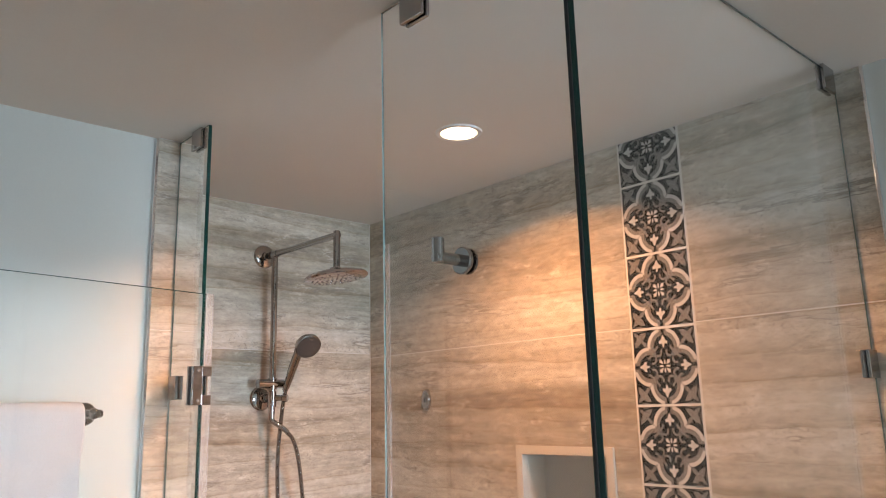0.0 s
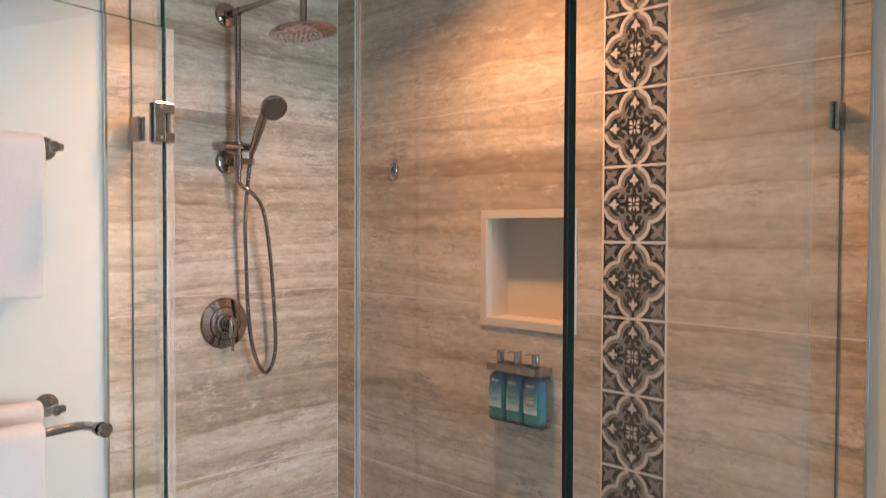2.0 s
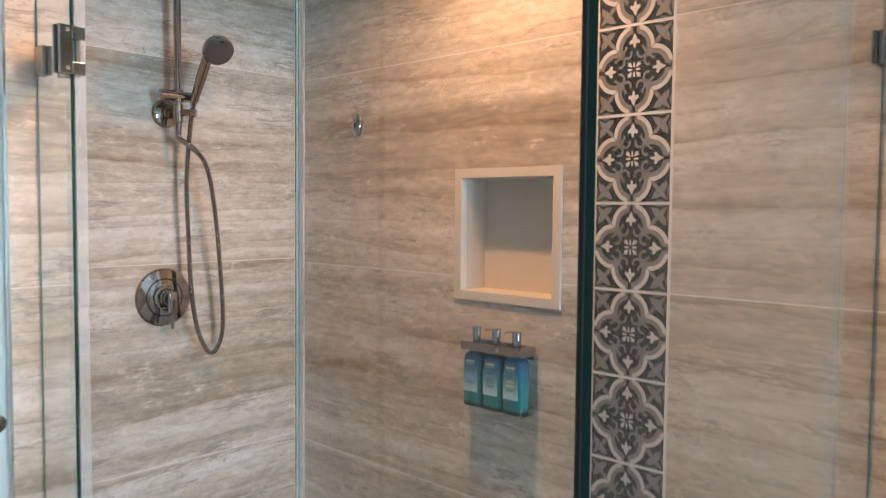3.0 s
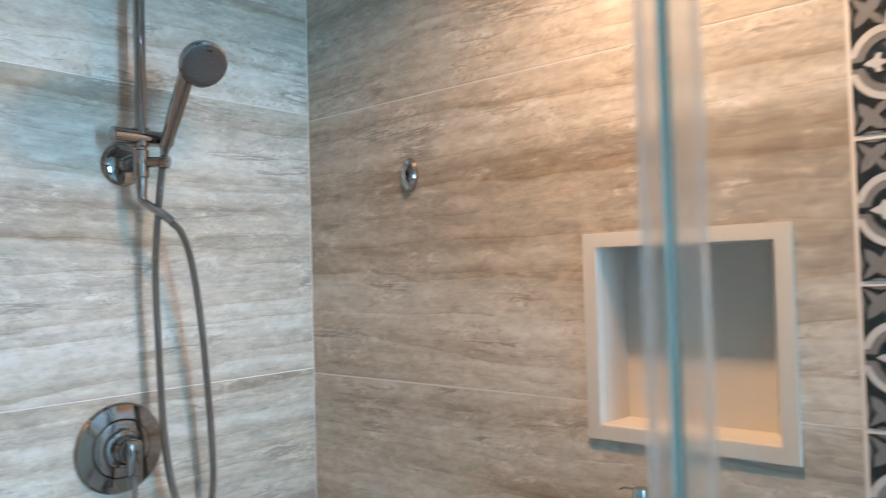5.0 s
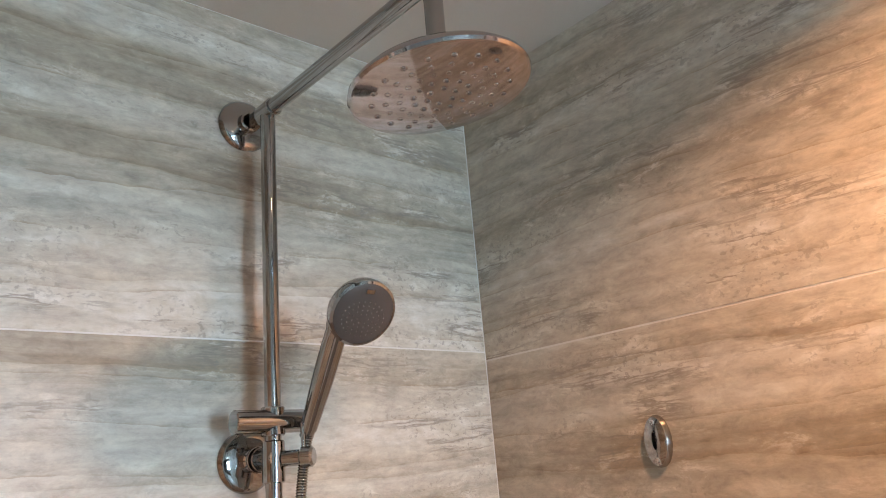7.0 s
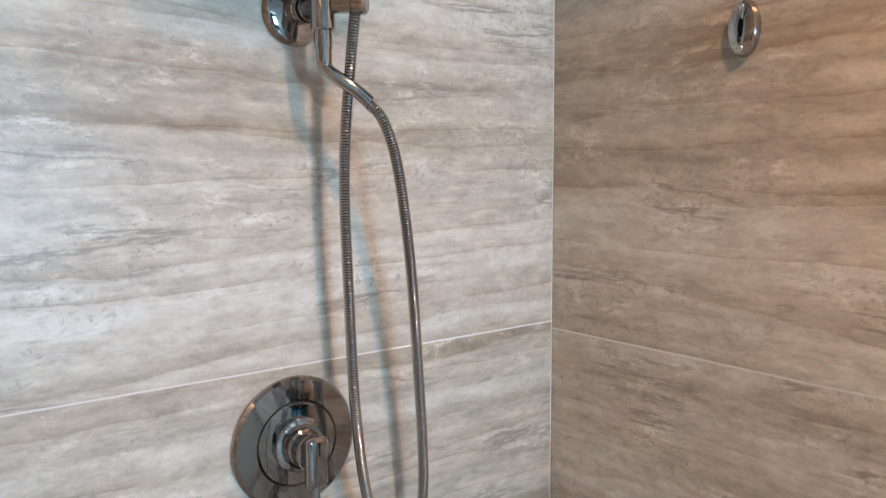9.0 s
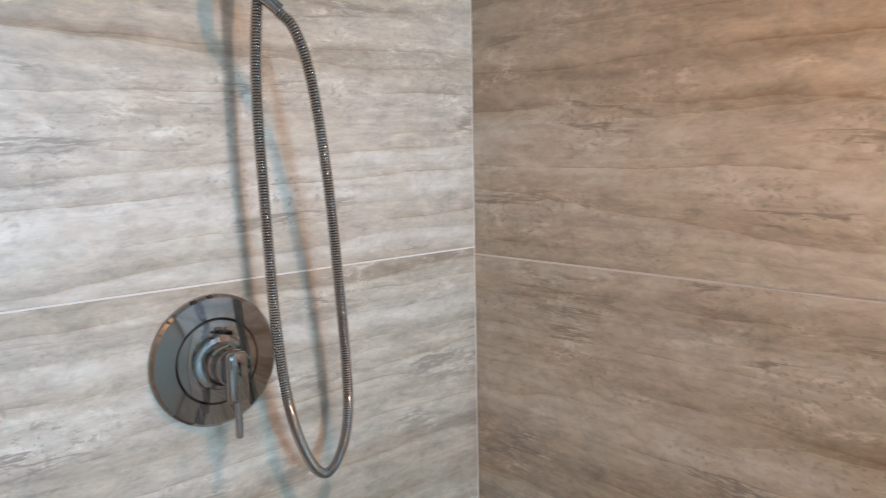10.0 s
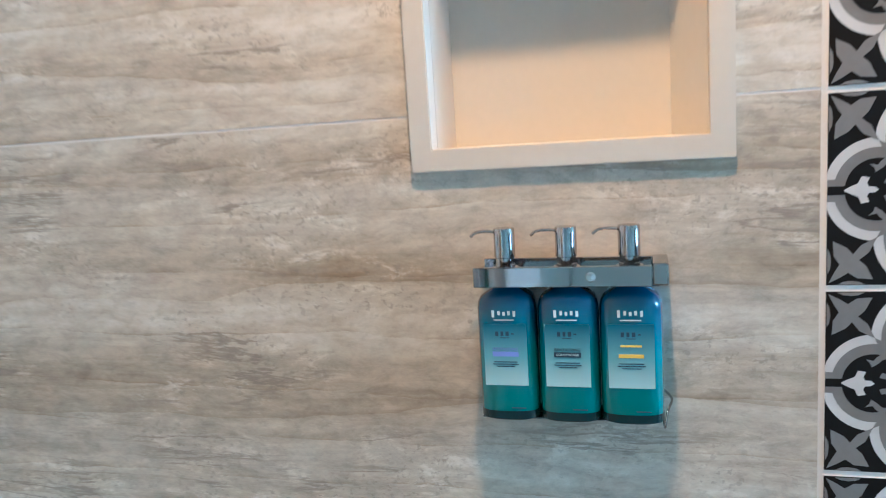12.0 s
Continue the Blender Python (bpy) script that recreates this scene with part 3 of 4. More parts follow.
# ---- shower set ----
def shower_set():
    s = thing("shower_set", pose(2.019, WY, 0), "chrome shower column with rain head and hand shower on tiles", "shower")
    zt, yr = 2.222, -0.068
    for z, r in ((zt, 0.041), (1.718, 0.042)):
        f = part("flange", turned([(0, 0), (r, 0), (r + 0.001, 0.003), (r - 0.002, 0.008), (r - 0.006, 0.010), (r - 0.014, 0.0115), (0.016, 0.013), (0.0145, 0.022), (0.012, 0.024)], (-0.006, 0, z), (0, -1, 0), 40), CHROME, s, "round chrome wall flange", smooth=40)
    part("wall_elbow", rod(bmesh.new(), (0, -0.010, zt), (0, yr + 0.004, zt), 0.0125, 24, 0, 0.001), CHROME, s, smooth=40)
    bm = rod(bmesh.new(), (0, yr - 0.012, zt), (0, -0.463, zt - 0.004), 0.0112, 24)
    part("arm", bm, CHROME, s, "polished chrome shower arm", smooth=40)
    part("tee", rod(bmesh.new(), (0, yr + 0.020, zt), (0, yr - 0.020, zt), 0.0138, 24, 0, 0.001), CHROME, s, smooth=40)
    part("riser", rod(bmesh.new(), (0, yr, 1.665), (0, yr, zt), 0.0110, 24), CHROME, s, "polished chrome riser pipe", smooth=40)
    # rain head
    hy = -0.455
    part("drop_pipe", rod(bmesh.new(), (0, hy, 2.100), (0, hy, zt + 0.010), 0.0110, 24, 0, 0.001), CHROME, s, smooth=40)
    prof = [(0, 0.042), (0.016, 0.042), (0.020, 0.036), (0.030, 0.032), (0.070, 0.026), (0.094, 0.019), (0.1005, 0.013), (0.1015, 0.009), (0.0995, 0.0055), (0.096, 0.0045), (0.05, 0.001), (0, 0.0)]
    head = part("rain_head", turned(prof, (0, 0, 0), (0, 0, 1), 64), HEADM, s, "round polished chrome rain shower head", smooth=40)
    head.matrix_local = Matrix.Translation((0, hy, 2.071)) @ Matrix.Rotation(radians(-7), 4, (0.66, 0.75, 0))
    noz = bmesh.new()
    lathe(noz, [(0.0040, 0.0006), (0.0039, -0.0006), (0.0033, -0.0013), (0.0026, -0.0009), (0.0024, 0.0004)], (0, 0, 0), (0, 0, 1), 14)
    lathe(noz, [(0.0024, -0.0002), (0.0014, -0.0004), (0, -0.0005)], (0, 0, 0), (0, 0, 1), 10, 1)
    noz = mesh_of("nozzle", noz, HEADM, NOZZLE, smooth=40)
    for r, k in ((0.016, 6), (0.031, 12), (0.046, 18), (0.061, 18), (0.076, 18)):
        for i in range(k):
            a = 2 * math.pi * i / k
            ob = new("nozzle", noz)
            ob.parent = head
            ob.location = (r * math.cos(a), r * math.sin(a), 0.0002 + 0.0045 * (r / 0.096) ** 1.6)
    # lower bracket and diverter
    part("bracket", rod(bmesh.new(), (0, -0.010, 1.718), (0, yr - 0.012, 1.718), 0.0125, 24, 0, 0.001), CHROME, s, smooth=40)
    for a, b, r in ((-0.024, -0.029, 0.0180), (-0.034, -0.038, 0.0165)):
        part("ring", rod(bmesh.new(), (0, a, 1.718), (0, b, 1.718), r, 32, 0, 0.001), CHROME, s, smooth=40)
    part("diverter_body", rod(bmesh.new(), (0, yr, 1.686), (0, yr, 1.740), 0.0150, 28, 0, 0.0015), CHROME, s, smooth=40)
    part("diverter_stem", rod(bmesh.new(), (0.008, yr - 0.010, 1.716), (0.030, yr - 0.034, 1.716), 0.0105, 24, 0, 0.001), CHROME, s, smooth=40)
    part("diverter_knob", rod(bmesh.new(), (0.024, yr - 0.028, 1.716), (0.036, yr - 0.042, 1.716), 0.0135, 28, 0, 0.003), CHROME, s, smooth=40)
    part("diverter_lever", rod(bmesh.new(), (0.026, yr - 0.032, 1.722), (0.026, yr - 0.032, 1.760), 0.0030, 12), CHROME, s, smooth=40)
    part("outlet", rod(bmesh.new(), (0, yr, 1.650), (0, yr, 1.688), 0.0100, 24, 0, 0.001), CHROME, s, smooth=40)
    bend = smooth_path([(0, yr, 1.658), (0.001, yr - 0.002, 1.643), (0.010, yr - 0.010, 1.632), (0.030, yr - 0.022, 1.616), (0.046, yr - 0.030, 1.601)], 8)
    part("hose_elbow", tube(bmesh.new(), bend, lambda i: 0.0085 if i > 6 else 0.0095, 16), CHROME, s, smooth=60)
    # slider with the hand shower's cradle
    sz = 1.765
    part("slider", rod(bmesh.new(), (-0.058, yr - 0.002, sz), (0.062, yr - 0.002, sz), 0.0155, 28, 0, 0.0015), CHROME, s, "cylindrical chrome slider holding the hand shower", smooth=40)
    part("slider_clamp", rod(bmesh.new(), (0, yr, sz - 0.019), (0, yr, sz + 0.019), 0.0160, 28, 0, 0.0015), CHROME, s, smooth=40)
    # hand shower
    foot, top = Vector((0.036, yr - 0.030, 1.752)), Vector((0.040, -0.224, 1.887))
    back = Vector((-0.010, 0.018, 0.012))
    neck = top + back
    d = (neck - foot).normalized()
    pts = resample([foot, neck - d * 0.012], 0.008)
    m = len(pts)
    handle = part("hand_shower", tube(bmesh.new(), pts, lambda i: 0.0115 + 0.0035 * math.sin(min(1.0, i / m) * 2.6) + (0.002 if i > m - 4 else 0), 24), CHROME, s, "chrome hand shower resting in its slider", smooth=50)
    n = (Vector((-0.10, -0.80, -0.55)) - d * Vector((-0.10, -0.80, -0.55)).dot(d)).normalized()
    c = top
    bm = turned([(0, -0.020), (0.022, -0.018), (0.037, -0.011), (0.0435, -0.003), (0.0450, 0.005), (0.0445, 0.011), (0.041, 0.0125)], c, n, 48)
    part("spray_head", bm, CHROME, handle, smooth=40)
    face = part("spray_face", turned([(0.0412, 0.0118), (0.039, 0.0128), (0.020, 0.0136), (0, 0.0138)], c, n, 48), FACE, handle, "grey spray plate with fine nozzles", smooth=40)
    side = d.cross(n).normalized()
    bm = bmesh.new()
    for ring, (r, k) in enumerate(((0.008, 6), (0.015, 12), (0.022, 18), (0.029, 24))):
        for i in range(k):
            a = 2 * math.pi * (i + 0.5 * (ring % 2)) / k
            lathe(bm, [(0.0011, 0.0), (0.0010, 0.0012), (0, 0.0014)], c + n * 0.0130 - d * 0.006 + side * r * math.cos(a) + d * r * 0.8 * math.sin(a), n, 6)
    tagged(part("spray_nozzles", bm, BRUSHED, handle), kind="stuff")
    part("mode_button", box(bmesh.new(), (-0.006, -0.003, 0.0), (0.006, 0.003, 0.002), 0.0008), CHROME, handle).matrix_local = Matrix.Translation(c + n * 0.0128 + d * 0.031) @ Matrix((side, d, n)).transposed().to_4x4()
    part("handle_collar", rod(bmesh.new(), foot - d * 0.012, foot + d * 0.004, 0.0098, 20, 0, 0.001), CHROME, handle, smooth=40)
    # corrugated hose
    y = yr
    ctl = [(0.044, y - 0.029, 1.600), (0.062, y - 0.036, 1.578), (0.084, y - 0.034, 1.52), (0.110, y - 0.022, 1.40), (0.131, y - 0.008, 1.26), (0.144, y + 0.0, 1.14), (0.148, y + 0.006, 1.06), (0.139, y + 0.012, 1.006), (0.115, y + 0.014, 0.979),
           (0.088, y + 0.014, 1.004), (0.060, y + 0.012, 1.08), (0.043, y + 0.010, 1.20), (0.033, y + 0.006, 1.36), (0.025, y - 0.002, 1.52), (0.028, y - 0.020, 1.67), (0.035, y - 0.028, 1.742)]
    pts = resample(smooth_path(ctl, 24), 0.0009)
    part("hose", tube(bmesh.new(), pts, lambda i: (0.0076, 0.0077, 0.0070, 0.0061)[i % 4], 12), CHROME, s, "flexible corrugated steel shower hose", smooth=70)


shower_set()


def mixer_valve():
    v = thing("mixer_valve", pose(2.000, WY, 1.161), "round chrome shower valve with a thin lever on the tiled wall", "shower valve")
    part("plate", turned([(0, 0), (0.0865, 0), (0.0885, 0.002), (0.0880, 0.007), (0.084, 0.0105), (0.058, 0.0125), (0.0565, 0.0100), (0.0545, 0.0135), (0.040, 0.015), (0, 0.015)], (0, 0, 0), (0, -1, 0), 72), CHROME, v, "wide round chrome wall plate", smooth=30)
    part("sleeve", turned([(0.036, 0.010), (0.036, 0.021), (0.0345, 0.023), (0.0285, 0.024), (0.0285, 0.032), (0, 0.032)], (0, 0, 0), (0, -1, 0), 48), CHROME, v, smooth=30)
    part("hub", turned([(0.0245, 0.028), (0.0245, 0.034), (0.022, 0.036), (0.022, 0.039), (0.0240, 0.041), (0.0240, 0.054), (0.0225, 0.056), (0, 0.056)], (0, 0, 0), (0, -1, 0), 48), CHROME, v, smooth=30)
    part("lever_block", boxed((-0.0145, -0.069, -0.044), (0.0145, -0.053, 0.022), 0.006, 3), CHROME, v, smooth=50)
    part("lever", rod(bmesh.new(), (0, -0.061, -0.040), (0, -0.061, -0.091), 0.0050, 20, 0, 0.001), CHROME, v, "thin round chrome lever", smooth=40)


mixer_valve()


# ---- clothes line: housing on the jamb's side, anchor across on the niche wall ----
def clothes_line():
    h = thing("clothesline_housing", pose(JX, 2.714, 1.704), "round chrome clothesline housing on the stone jamb's side", "clothesline")
    part("case", turned([(0, 0), (0.040, 0), (0.041, 0.010), (0.038, 0.019), (0.030, 0.023), (0.012, 0.025), (0, 0.025)], (0, 0, 0), (1, 0, 0), 40), CHROME, h, smooth=40)
    part("pull", turned([(0.004, 0.023), (0.004, 0.033), (0.0085, 0.035), (0.0095, 0.041), (0.0085, 0.047), (0, 0.048)], (0, 0, 0), (1, 0, 0), 20), CHROME, h, smooth=40)
    a = thing("clothesline_anchor", pose(WX, 2.713, 1.700), "small oval chrome clothesline anchor screwed to the stone wall", "clothesline")
    bm = bmesh.new()
    n = 40
    rings = []
    for ky, kz, x in ((0.0215, 0.037, 0.0), (0.0215, 0.037, -0.005), (0.0185, 0.034, -0.0105), (0.012, 0.027, -0.0125), (0.0038, 0.012, -0.0128), (0.0034, 0.0115, -0.004)):
        rings.append([bm.verts.new((x, ky * math.cos(2 * math.pi * i / n), kz * math.sin(2 * math.pi * i / n))) for i in range(n)])
    for p, q in zip(rings, rings[1:]):
        for i in range(n):
            bm.faces.new((p[i], p[(i + 1) % n], q[(i + 1) % n], q[i]))
    part("plate", bm, CHROME, a, smooth=40)
    bm = bmesh.new()
    bm.faces.new([bm.verts.new((-0.0035, 0.0037 * math.cos(2 * math.pi * i / n), 0.0119 * math.sin(2 * math.pi * i / n))) for i in range(n)])
    part("slot", bm, BLACK, a, "dark key-hole slot")
    for z in (-0.0265, 0.0265):
        part("screw", turned([(0.0042, 0.0), (0.0042, 0.0125), (0.003, 0.0136), (0, 0.013)], (0, 0, z), (-1, 0, 0), 16), BRUSHED, a, smooth=40)


clothes_line()


# ---- recessed downlight ----
def downlight():
    d = thing("downlight", pose(DL[0], DL[1], CEIL), "round recessed ceiling downlight, lit warm white", "downlight")
    part("trim_ring", turned([(0.050, 0.0), (0.0505, -0.004), (0.056, -0.0055), (0.063, -0.004), (0.065, 0.0)], (0, 0, 0), (0, 0, 1), 48), TRIMW, d, smooth=40)
    part("lens", turned([(0.0505, -0.0020), (0.03, -0.0035), (0, -0.004)], (0, 0, 0), (0, 0, 1), 48), GLOW, d, smooth=40).visible_shadow = False


downlight()


# ---- niche ----
def niche():
    y0, y1, z0, z1, d = 1.933, 2.290, 1.185, 1.548, 0.090
    w = 0.026
    n = thing("wall_niche", pose(WX, 0, 0), "cream solid-surface shower niche set into the stone wall", "niche")
    bm = bmesh.new()
    frame_prism(bm, 0, -0.0075, 0.02, ((y0, z0), (y1, z1)), ((y0 + w, z0 + w), (y1 - w, z1 - w)))
    bmesh.ops.recalc_face_normals(bm, faces=bm.faces)
    bmesh.ops.bevel(bm, geom=[e for e in bm.edges if e.calc_face_angle(0) > 0.5], offset=0.0012, segments=2, affect="EDGES")
    f = part("frame", bm, NICHE, n, "cream frame standing proud of the tiles")
    yi0, yi1, zi0, zi1 = y0 + w, y1 - w, z0 + w, z1 - w
    part("back", boxed((d, yi0 + 0.030, zi0 - 0.008), (d + 0.01, yi1 + 0.008, zi1 + 0.008)), NICHE, n)
    part("shelf", boxed((0.02, yi0 - 0.006, zi0 - 0.008), (d, yi1 + 0.006, zi0)), NICHE, n)
    part("top", boxed((0.02, yi0 - 0.006, zi1), (d, yi1 + 0.006, zi1 + 0.008)), NICHE, n)
    for near, far, out in ((yi0, yi0 + 0.038, -0.006), (yi1, yi1 - 0.006, 0.006)):
        bm = bmesh.new()
        foot = [(0.02, near), (d + 0.004, far), (d + 0.004, far + out), (0.02, near + out)]
        lo = [bm.verts.new((*p, zi0)) for p in foot]
        hi = [bm.verts.new((*p, zi1)) for p in foot]
        bm.faces.new(lo)
        bm.faces.new(hi)
        for k in range(4):
            bm.faces.new((lo[k], lo[(k + 1) % 4], hi[(k + 1) % 4], hi[k]))
        part("side", bm, NICHE, n)


niche()


# ---- soap bottles in their rack ----
def lettering(name, text, size, m, mat, parent, depth=0.0002):
    cu = bpy.data.curves.new(name, "FONT")
    cu.body, cu.size, cu.extrude, cu.align_x, cu.align_y = text, size, depth, "CENTER", "CENTER"
    tmp = bpy.data.objects.new(name, cu)
    scene.collection.objects.link(tmp)
    me = bpy.data.meshes.new_from_object(tmp.evaluated_get(bpy.context.evaluated_depsgraph_get()))
    bpy.data.objects.remove(tmp)
    me.materials.clear()
    me.materials.append(mat)
    ob = new(name, me)
    ob.parent = parent
    ob.matrix_local = m
    return ob


def bottle_shape(bm, w, dpt, h):
    """A rounded oblong bottle with soft shoulders; foot at z = 0, front towards -x."""
    prof = [(0.0, 0.82, 0.0), (0.0, 0.93, 0.0015), (0.0, 0.985, 0.005), (0, 1.0, 0.012), (0, 1.0, h * 0.80), (0, 0.99, h * 0.86), (0, 0.95, h * 0.905), (0, 0.86, h * 0.94), (0, 0.70, h * 0.965), (0, 0.52, h * 0.985), (0, 0.45, h)]
    n, e = 48, 3.1
    rings = []
    for _, k, z in prof:
        ring = []
        for i in range(n):
            a = 2 * math.pi * i / n
            c, s = math.cos(a), math.sin(a)
            ring.append(bm.verts.new((dpt / 2 * k * math.copysign(abs(c) ** (2 / e), c), w / 2 * k * math.copysign(abs(s) ** (2 / e), s), z)))
        rings.append(ring)
    for a, b in zip(rings, rings[1:]):
        for i in range(n):
            bm.faces.new((a[i], a[(i + 1) % n], b[(i + 1) % n], b[i]))
    bm.faces.new(rings[0])
    bm.faces.new(rings[-1])
    return bm


def soap_bottle(y, ink, label, words):
    b = thing("soap_bottle", pose(2.4545, y, 0.906), label, "bottle", "pump bottles in the rack")
    part("body", bottle_shape(bmesh.new(), 0.0665, 0.050, 0.150), BOTTLE, b, smooth=50)
    # thin dark rim added at the foot, shade put in as colour
    part("foot_shade", bottle_shape(bmesh.new(), 0.0668, 0.0504, 0.0036), FOOTSHADE, b, "added dark rim for the shade at the bottle's foot", smooth=50)
    x = -0.0252
    part("print_panel", box(bmesh.new(), (x - 0.0002, -0.0240, 0.042), (x + 0.001, 0.0240, 0.112), 0.0), LABEL, b, "pale printed label panel")
    turn = Matrix(((0, 0, -1), (-1, 0, 0), (0, 1, 0))).to_4x4()

    def bar(yc, z, wy, hz, mat, nm="print_bar"):
        part(nm, boxed((x - 0.0006, yc - wy / 2, z - hz / 2), (x + 0.0002, yc + wy / 2, z + hz / 2)), mat, b)

    # maker's marks as plain shapes
    for k, (yc, hz) in enumerate(((0.0120, 0.0078), (0.0055, 0.0044), (0.0000, 0.0040), (-0.0055, 0.0044), (-0.0115, 0.0062))):
        bar(yc, 0.1235 + 0.0008 * (k % 2), 0.0028, hz, INKW, "maker_mark")
    bar(0.0, 0.1165, 0.022, 0.0010, INKW, "maker_mark")
    for k in range(4):
        bar(0.0087 - k * 0.0058, 0.1010, (0.0034, 0.0030, 0.0036, 0.0030)[k], (0.0050, 0.0050, 0.0050, 0.0014)[k], INKD, "maker_mark")
    bar(0.0, 0.0965, 0.010, 0.0008, INKD)
    if words:
        lettering("print_word", "REVITALIZING", 0.0044, Matrix.Translation((x - 0.0006, 0, 0.0835)) @ turn, INKD if ink is not INKV else INKV, b)
        bar(0.0, 0.0780, 0.029, 0.0056, INKD if words > 1 else ink)
        if words > 1:
            lettering("print_word", "CONDITIONER", 0.0036, Matrix.Translation((x - 0.0010, 0, 0.0780)) @ turn, INKW, b)
    else:
        bar(0.0, 0.0885, 0.022, 0.0022, ink)
        bar(0.0, 0.0775, 0.026, 0.0040, ink)
    for k, wdt in enumerate((0.026, 0.029, 0.020)):
        bar(0.0, 0.0690 - k * 0.0026, wdt, 0.0009, INKD)
    bar(-0.012, 0.016, 0.016, 0.0008, INKD)
    pump = part("pump", turned([(0.0108, 0.168), (0.0108, 0.1745), (0.0102, 0.175), (0.0102, 0.182), (0.0118, 0.183), (0.0118, 0.2138), (0.0112, 0.215), (0, 0.215)], (0, 0, 0), (0, 0, 1), 28), CHROME, b, "polished chrome pump top", smooth=40)
    pts = smooth_path([(0, 0.006, 0.2105), (0, 0.020, 0.2118), (0, 0.032, 0.2105), (0, 0.0385, 0.2060)], 5)
    part("spout", tube(bmesh.new(), pts, 0.0017, 8), CHROME, pump, smooth=60)
    return b


def soap_rack():
    r = thing("bottle_rack", pose(WX, 2.111, 1.059), "polished chrome bracket holding three pump bottles", "rack")
    bm = bmesh.new()
    box(bm, (-0.066, -0.090, 0.0005), (-0.060, 0.099, 0.0225), 0.001)
    part("front_rail", bm, CHROME, r, "polished chrome front rail")
    part("top_plate", boxed((-0.060, -0.090, 0.0125), (-0.004, 0.099, 0.0155), 0.0008), CHROME, r)
    part("back_plate", boxed((-0.004, -0.098, -0.012), (0.0, 0.099, 0.0225), 0.0008), CHROME, r)
    part("end_lock", boxed((-0.064, -0.107, 0.001), (-0.006, -0.0905, 0.0245), 0.002), CHROME, r)
    part("lock_button", turned([(0, 0), (0.0055, 0), (0.0055, 0.0012), (0.0045, 0.0016), (0, 0.0012)], (-0.066, -0.028, 0.0115), (-1, 0, 0), 20), BRUSHED, r)
    for y in (0.068, 0.0, -0.067):
        part("neck_ring", turned([(0.0145, 0.0156), (0.0145, 0.0185), (0.0115, 0.0185)], (-0.0355, y, 0), (0, 0, 1), 24), CHROME, r)
    loop = smooth_path([(-0.004, -0.099, -0.130), (-0.030, -0.108, -0.132), (-0.056, -0.103, -0.137), (-0.060, -0.100, -0.1535), (-0.030, -0.099, -0.1545), (-0.004, -0.098, -0.1545)], 6)
    part("foot_loop", tube(bmesh.new(), loop, 0.0014, 8), CHROME, r, smooth=60)
    part("foot_plate", boxed((-0.046, -0.097, -0.1548), (0.0, 0.101, -0.1532), 0.0005), CHROME, r)


soap_rack()
soap_bottle(2.179, INKV, "blue-green pump bottle with violet print in the rack", 1)
soap_bottle(2.111, INKD, "blue-green pump bottle of conditioner with dark print", 2)
soap_bottle(2.044, INKY, "blue-green pump bottle with yellow print in the rack", 0)


# ---- stone tiles, piece by piece ----
G = 0.0016  # half a joint
EAST_Z = (0.0, 0.630, 1.250, 1.870, CEIL)
NORTH_Z = (0.0, 0.638, 1.262, 1.886, CEIL)


def stone_piece(parent, boxes):
    bm = bmesh.new()
    for a, b in boxes:
        box(bm, a, b, 0.0007, 1)
    part("tile", bm, STONE, parent)


def spans(levels, half=G):
    for z0, z1 in zip(levels, levels[1:]):
        yield z0 + (half if z0 else 0.001), z1 - (half if z1 < CEIL else 0.001)


for zl, zh in spans(EAST_Z):
    # the niche is cut out of the tiles beside the strip
    ya, yb, n0, n1, nz0, nz1 = 1.8512, WY - 0.001, 1.943, 2.280, 1.195, 1.538
    line = [(ya, zl)]
    if zl > nz0 and zl < nz1:
        line += [(n0, zl), (n0, nz1), (n1, nz1), (n1, zl)]
    line += [(yb, zl), (yb, zh)]
    if zh > nz0 and zh < nz1:
        line += [(n1, zh), (n1, nz0), (n0, nz0), (n0, zh)]
    line.append((ya, zh))
    bm = prism(bmesh.new(), WX, WX + 0.0055, line)
    part("tile", bm, STONE, EAST)
    stone_piece(EAST, [((WX, 1.1765, zl), (WX + 0.0055, 1.6507, zh))])
for zl, zh in spans(NORTH_Z, 0.0012):
    stone_piece(NORTH, [((JX + 0.0005, WY, zl), (WX - 0.001, WY + 0.0055, zh))])
    stone_piece(JAMB, [((1.4350, JY, zl), (JX, JY + 0.0075, zh))])
    stone_piece(JAMB, [((JX - 0.0075, JY + 0.008, zl), (JX, WY - 0.001, zh))])


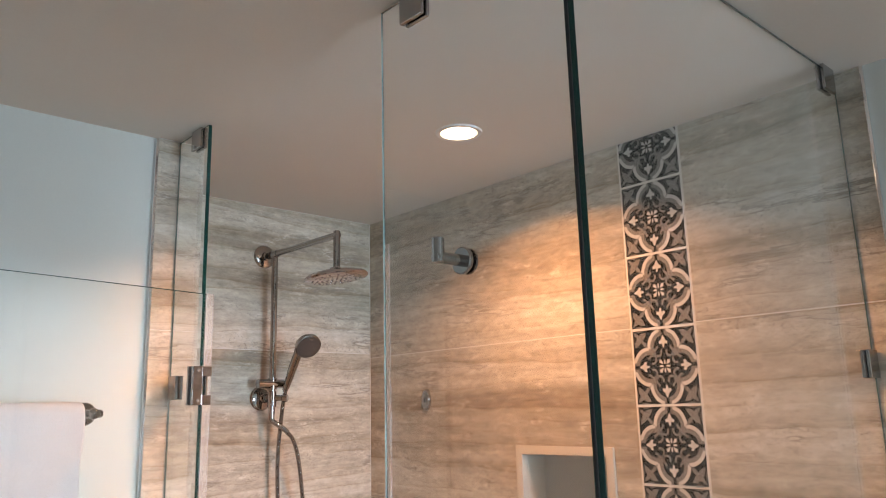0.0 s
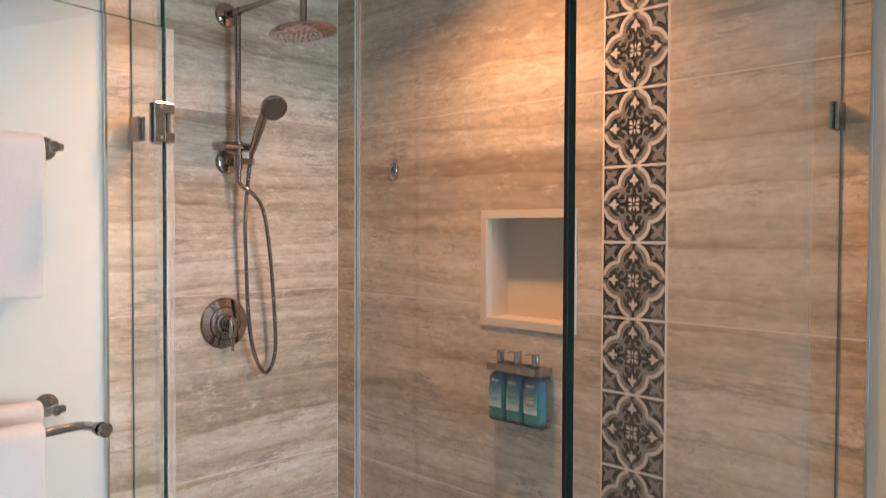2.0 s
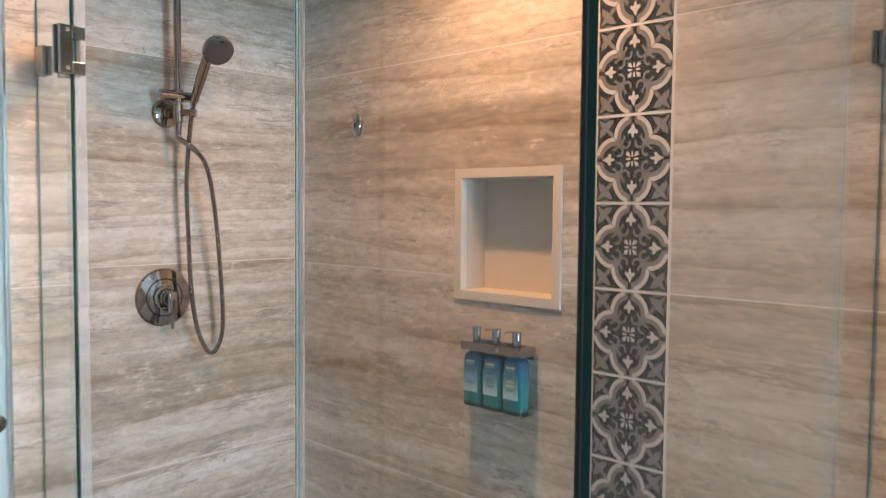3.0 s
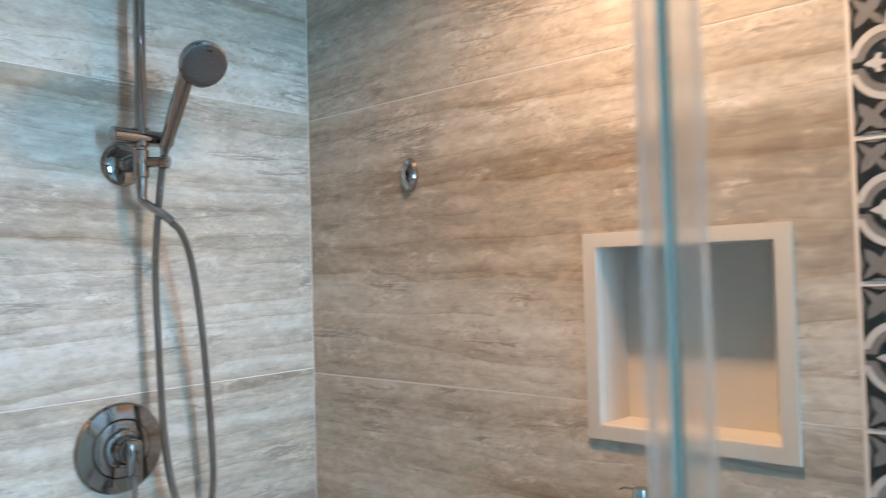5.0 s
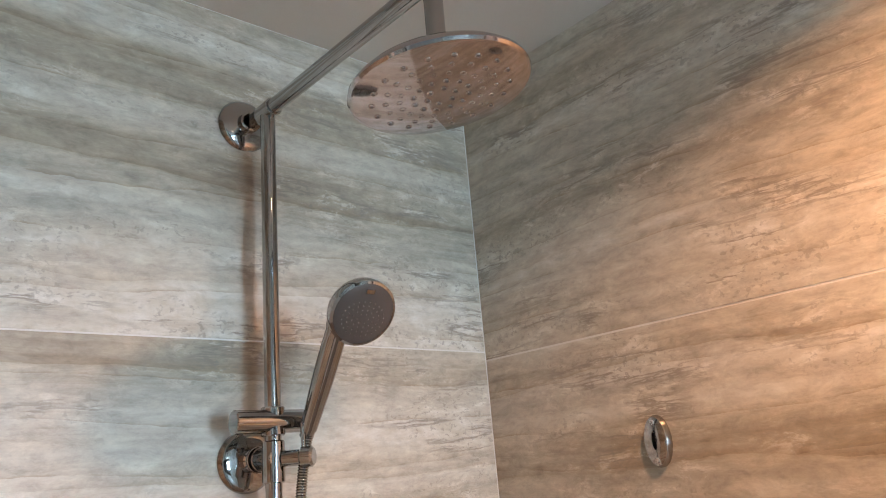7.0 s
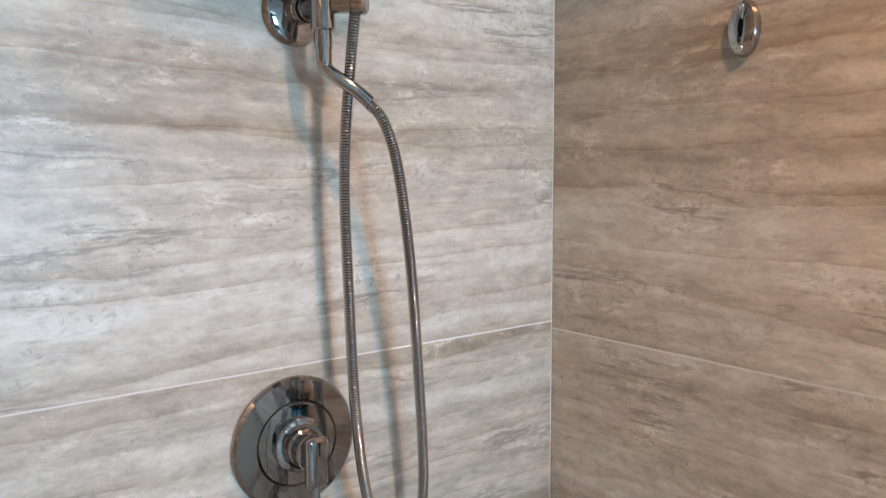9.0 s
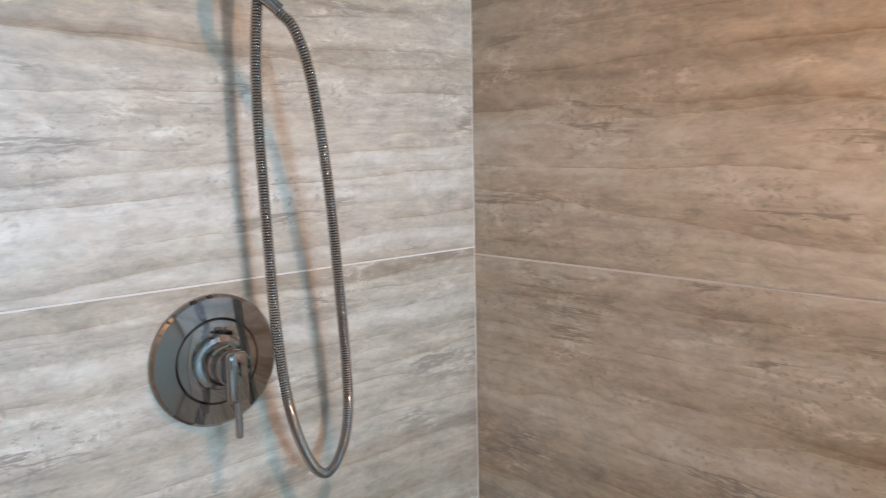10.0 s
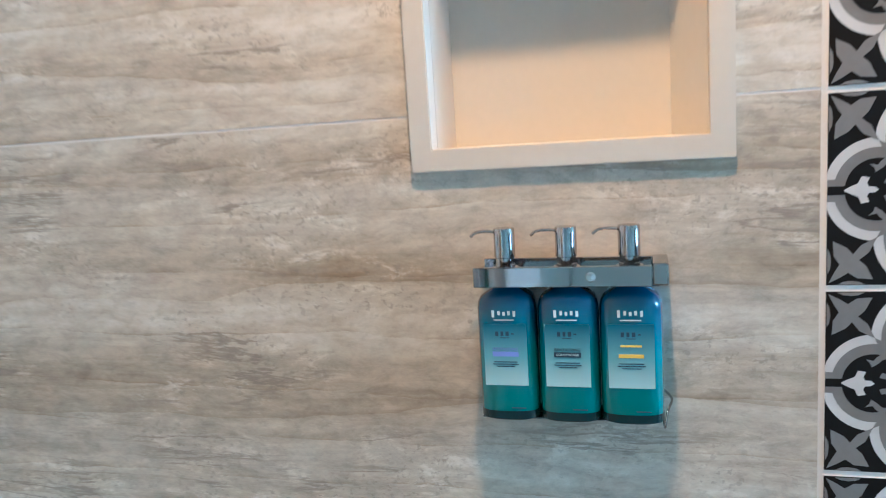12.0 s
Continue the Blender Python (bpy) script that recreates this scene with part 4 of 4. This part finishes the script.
# ---- patterned strip ----
def pattern_tile(name, half, hv, top):
    """A cement tile: charcoal ground with a pale quatrefoil, scrolls, stars and a centre flower. top cuts it short."""
    bm = bmesh.new()
    cap = top * 2 - 1  # highest v

    def poly(pts, layer, mat):
        keep = []
        for u, v in pts:
            keep.append((max(-0.992, min(0.992, u)), max(-0.992, min(min(0.992, cap - 0.008), v))))
        q = []
        for p in keep:
            if not q or abs(p[0] - q[-1][0]) + abs(p[1] - q[-1][1]) > 1e-4:
                q.append(p)
        if len(q) > 1 and abs(q[0][0] - q[-1][0]) + abs(q[0][1] - q[-1][1]) < 1e-4:
            q.pop()
        if len(q) < 3 or max(p[1] for p in q) - min(p[1] for p in q) < 0.004:
            return
        f = bm.faces.new([bm.verts.new((-0.00012 * layer, -u * half, v * hv)) for u, v in q])
        f.material_index = mat

    def turns(pts, layer, mat, n=4):
        for k in range(n):
            c, s = (1, 0, -1, 0)[k], (0, 1, 0, -1)[k]
            poly([(u * c - v * s, u * s + v * c) for u, v in pts], layer, mat)

    def quatrefoil(r, core):
        out = []
        for i in range(144):
            a = 2 * math.pi * i / 144
            best = core
            for k in range(4):
                b = a - k * math.pi / 2
                disc = r * r - (0.5 * math.sin(b)) ** 2
                if disc > 0:
                    best = max(best, 0.5 * math.cos(b) + math.sqrt(disc))
            out.append((best * math.cos(a), best * math.sin(a)))
        return out

    def ring(cu, cv, r0, r1, a0, a1, n=14):
        arc = [a0 + (a1 - a0) * i / n for i in range(n + 1)]
        return [(cu + r1 * math.cos(a), cv + r1 * math.sin(a)) for a in arc] + [(cu + r0 * math.cos(a), cv + r0 * math.sin(a)) for a in reversed(arc)]

    # body
    box(bm, (0.0, -half, -hv), (0.006, half, cap * hv), mat=3)
    poly([(-1, -1), (1, -1), (1, 1), (-1, 1)], 1, 0)
    poly(quatrefoil(0.53, 0.3), 2, 1)
    poly(quatrefoil(0.43, 0.3), 3, 2)
    turns([(0.75, -0.115), (1.0, -0.115), (1.0, 0.115), (0.75, 0.115)], 4, 2)
    poly(quatrefoil(0.32, 0.36), 5, 0)
    turns([(0.72, -0.045), (1.0, -0.045), (1.0, 0.045), (0.72, 0.045)], 6, 0)
    # scrolls, two to each diagonal
    for m in (1, -1):
        cu, cv, a0 = 0.375, 0.188, 0.45
        curl = ring(cu, cv, 0.078, 0.138, a0, a0 + 4.75)
        near, far = [(cu + q * math.cos(a0), cv + q * math.sin(a0)) for q in (0.078, 0.138)]
        horn = [far, (cu + 0.205, cv + 0.075), (cu + 0.160, cv + 0.035), (cu + 0.145, cv - 0.012), near]
        for pts in (curl, horn):
            turns(pts if m > 0 else [(v, u) for u, v in pts], 7, 2)
    turns([(0.25, 0.25), (0.31, 0.24), (0.44, 0.38), (0.50, 0.50), (0.38, 0.44), (0.24, 0.31)], 7, 2)
    # stars in the four lobes
    wing = [(0.485, 0.0), (0.520, 0.028), (0.585, 0.034), (0.600, 0.070), (0.575, 0.125), (0.655, 0.140), (0.690, 0.068), (0.760, 0.040)]
    star = wing + [(0.835, 0.0)] + [(u, -v) for u, v in reversed(wing[1:])]
    turns(star, 8, 1)
    # centre flower, eight separate petals
    turns([(0.045, 0.045), (0.085, 0.055), (0.185, 0.105), (0.155, 0.135), (0.195, 0.195), (0.135, 0.155), (0.105, 0.185), (0.055, 0.085)], 8, 1)
    turns([(0.110 + 0.070 * math.cos(i * 0.524), 0.027 * math.sin(i * 0.524)) for i in range(12)], 9, 1)
    # corner leaves
    side = [(0.49, 0.49), (0.65, 0.57), (0.725, 0.665), (0.79, 0.595), (0.93, 0.525), (0.92, 0.68), (0.86, 0.77), (0.915, 0.86)]
    turns(side + [(0.97, 0.97)] + [(v, u) for u, v in reversed(side[1:])], 8, 2)
    for m in (1, -1):
        seg = [(0.985, 0.60), (0.955, 0.66), (0.945, 0.74), (0.955, 0.82), (0.985, 0.88)]
        turns(seg if m > 0 else [(v, u) for u, v in seg], 8, 2)
    return mesh_of(name, bm, T_BLACK, T_WHITE, T_GREY, GROUT)


STRIP_Y, STEP = 1.7510, 0.2055
HALF, HALF_W = 0.1001, 0.0945
whole = pattern_tile("patterned_tile", HALF_W, HALF, 1.0)
for k in range(-1, 10):
    ob = new("patterned_tile", whole)
    ob.parent = EAST
    ob.location = (WX - 0.0005, STRIP_Y, 2.07 - STEP * (k + 0.5))
z0 = 2.07 + STEP
cut = pattern_tile("patterned_tile_cut", HALF_W, HALF, (CEIL - z0 - 0.004) / (2 * HALF))
ob = new("patterned_tile", cut)
ob.parent = EAST
ob.location = (WX - 0.0005, STRIP_Y, z0 + STEP / 2)
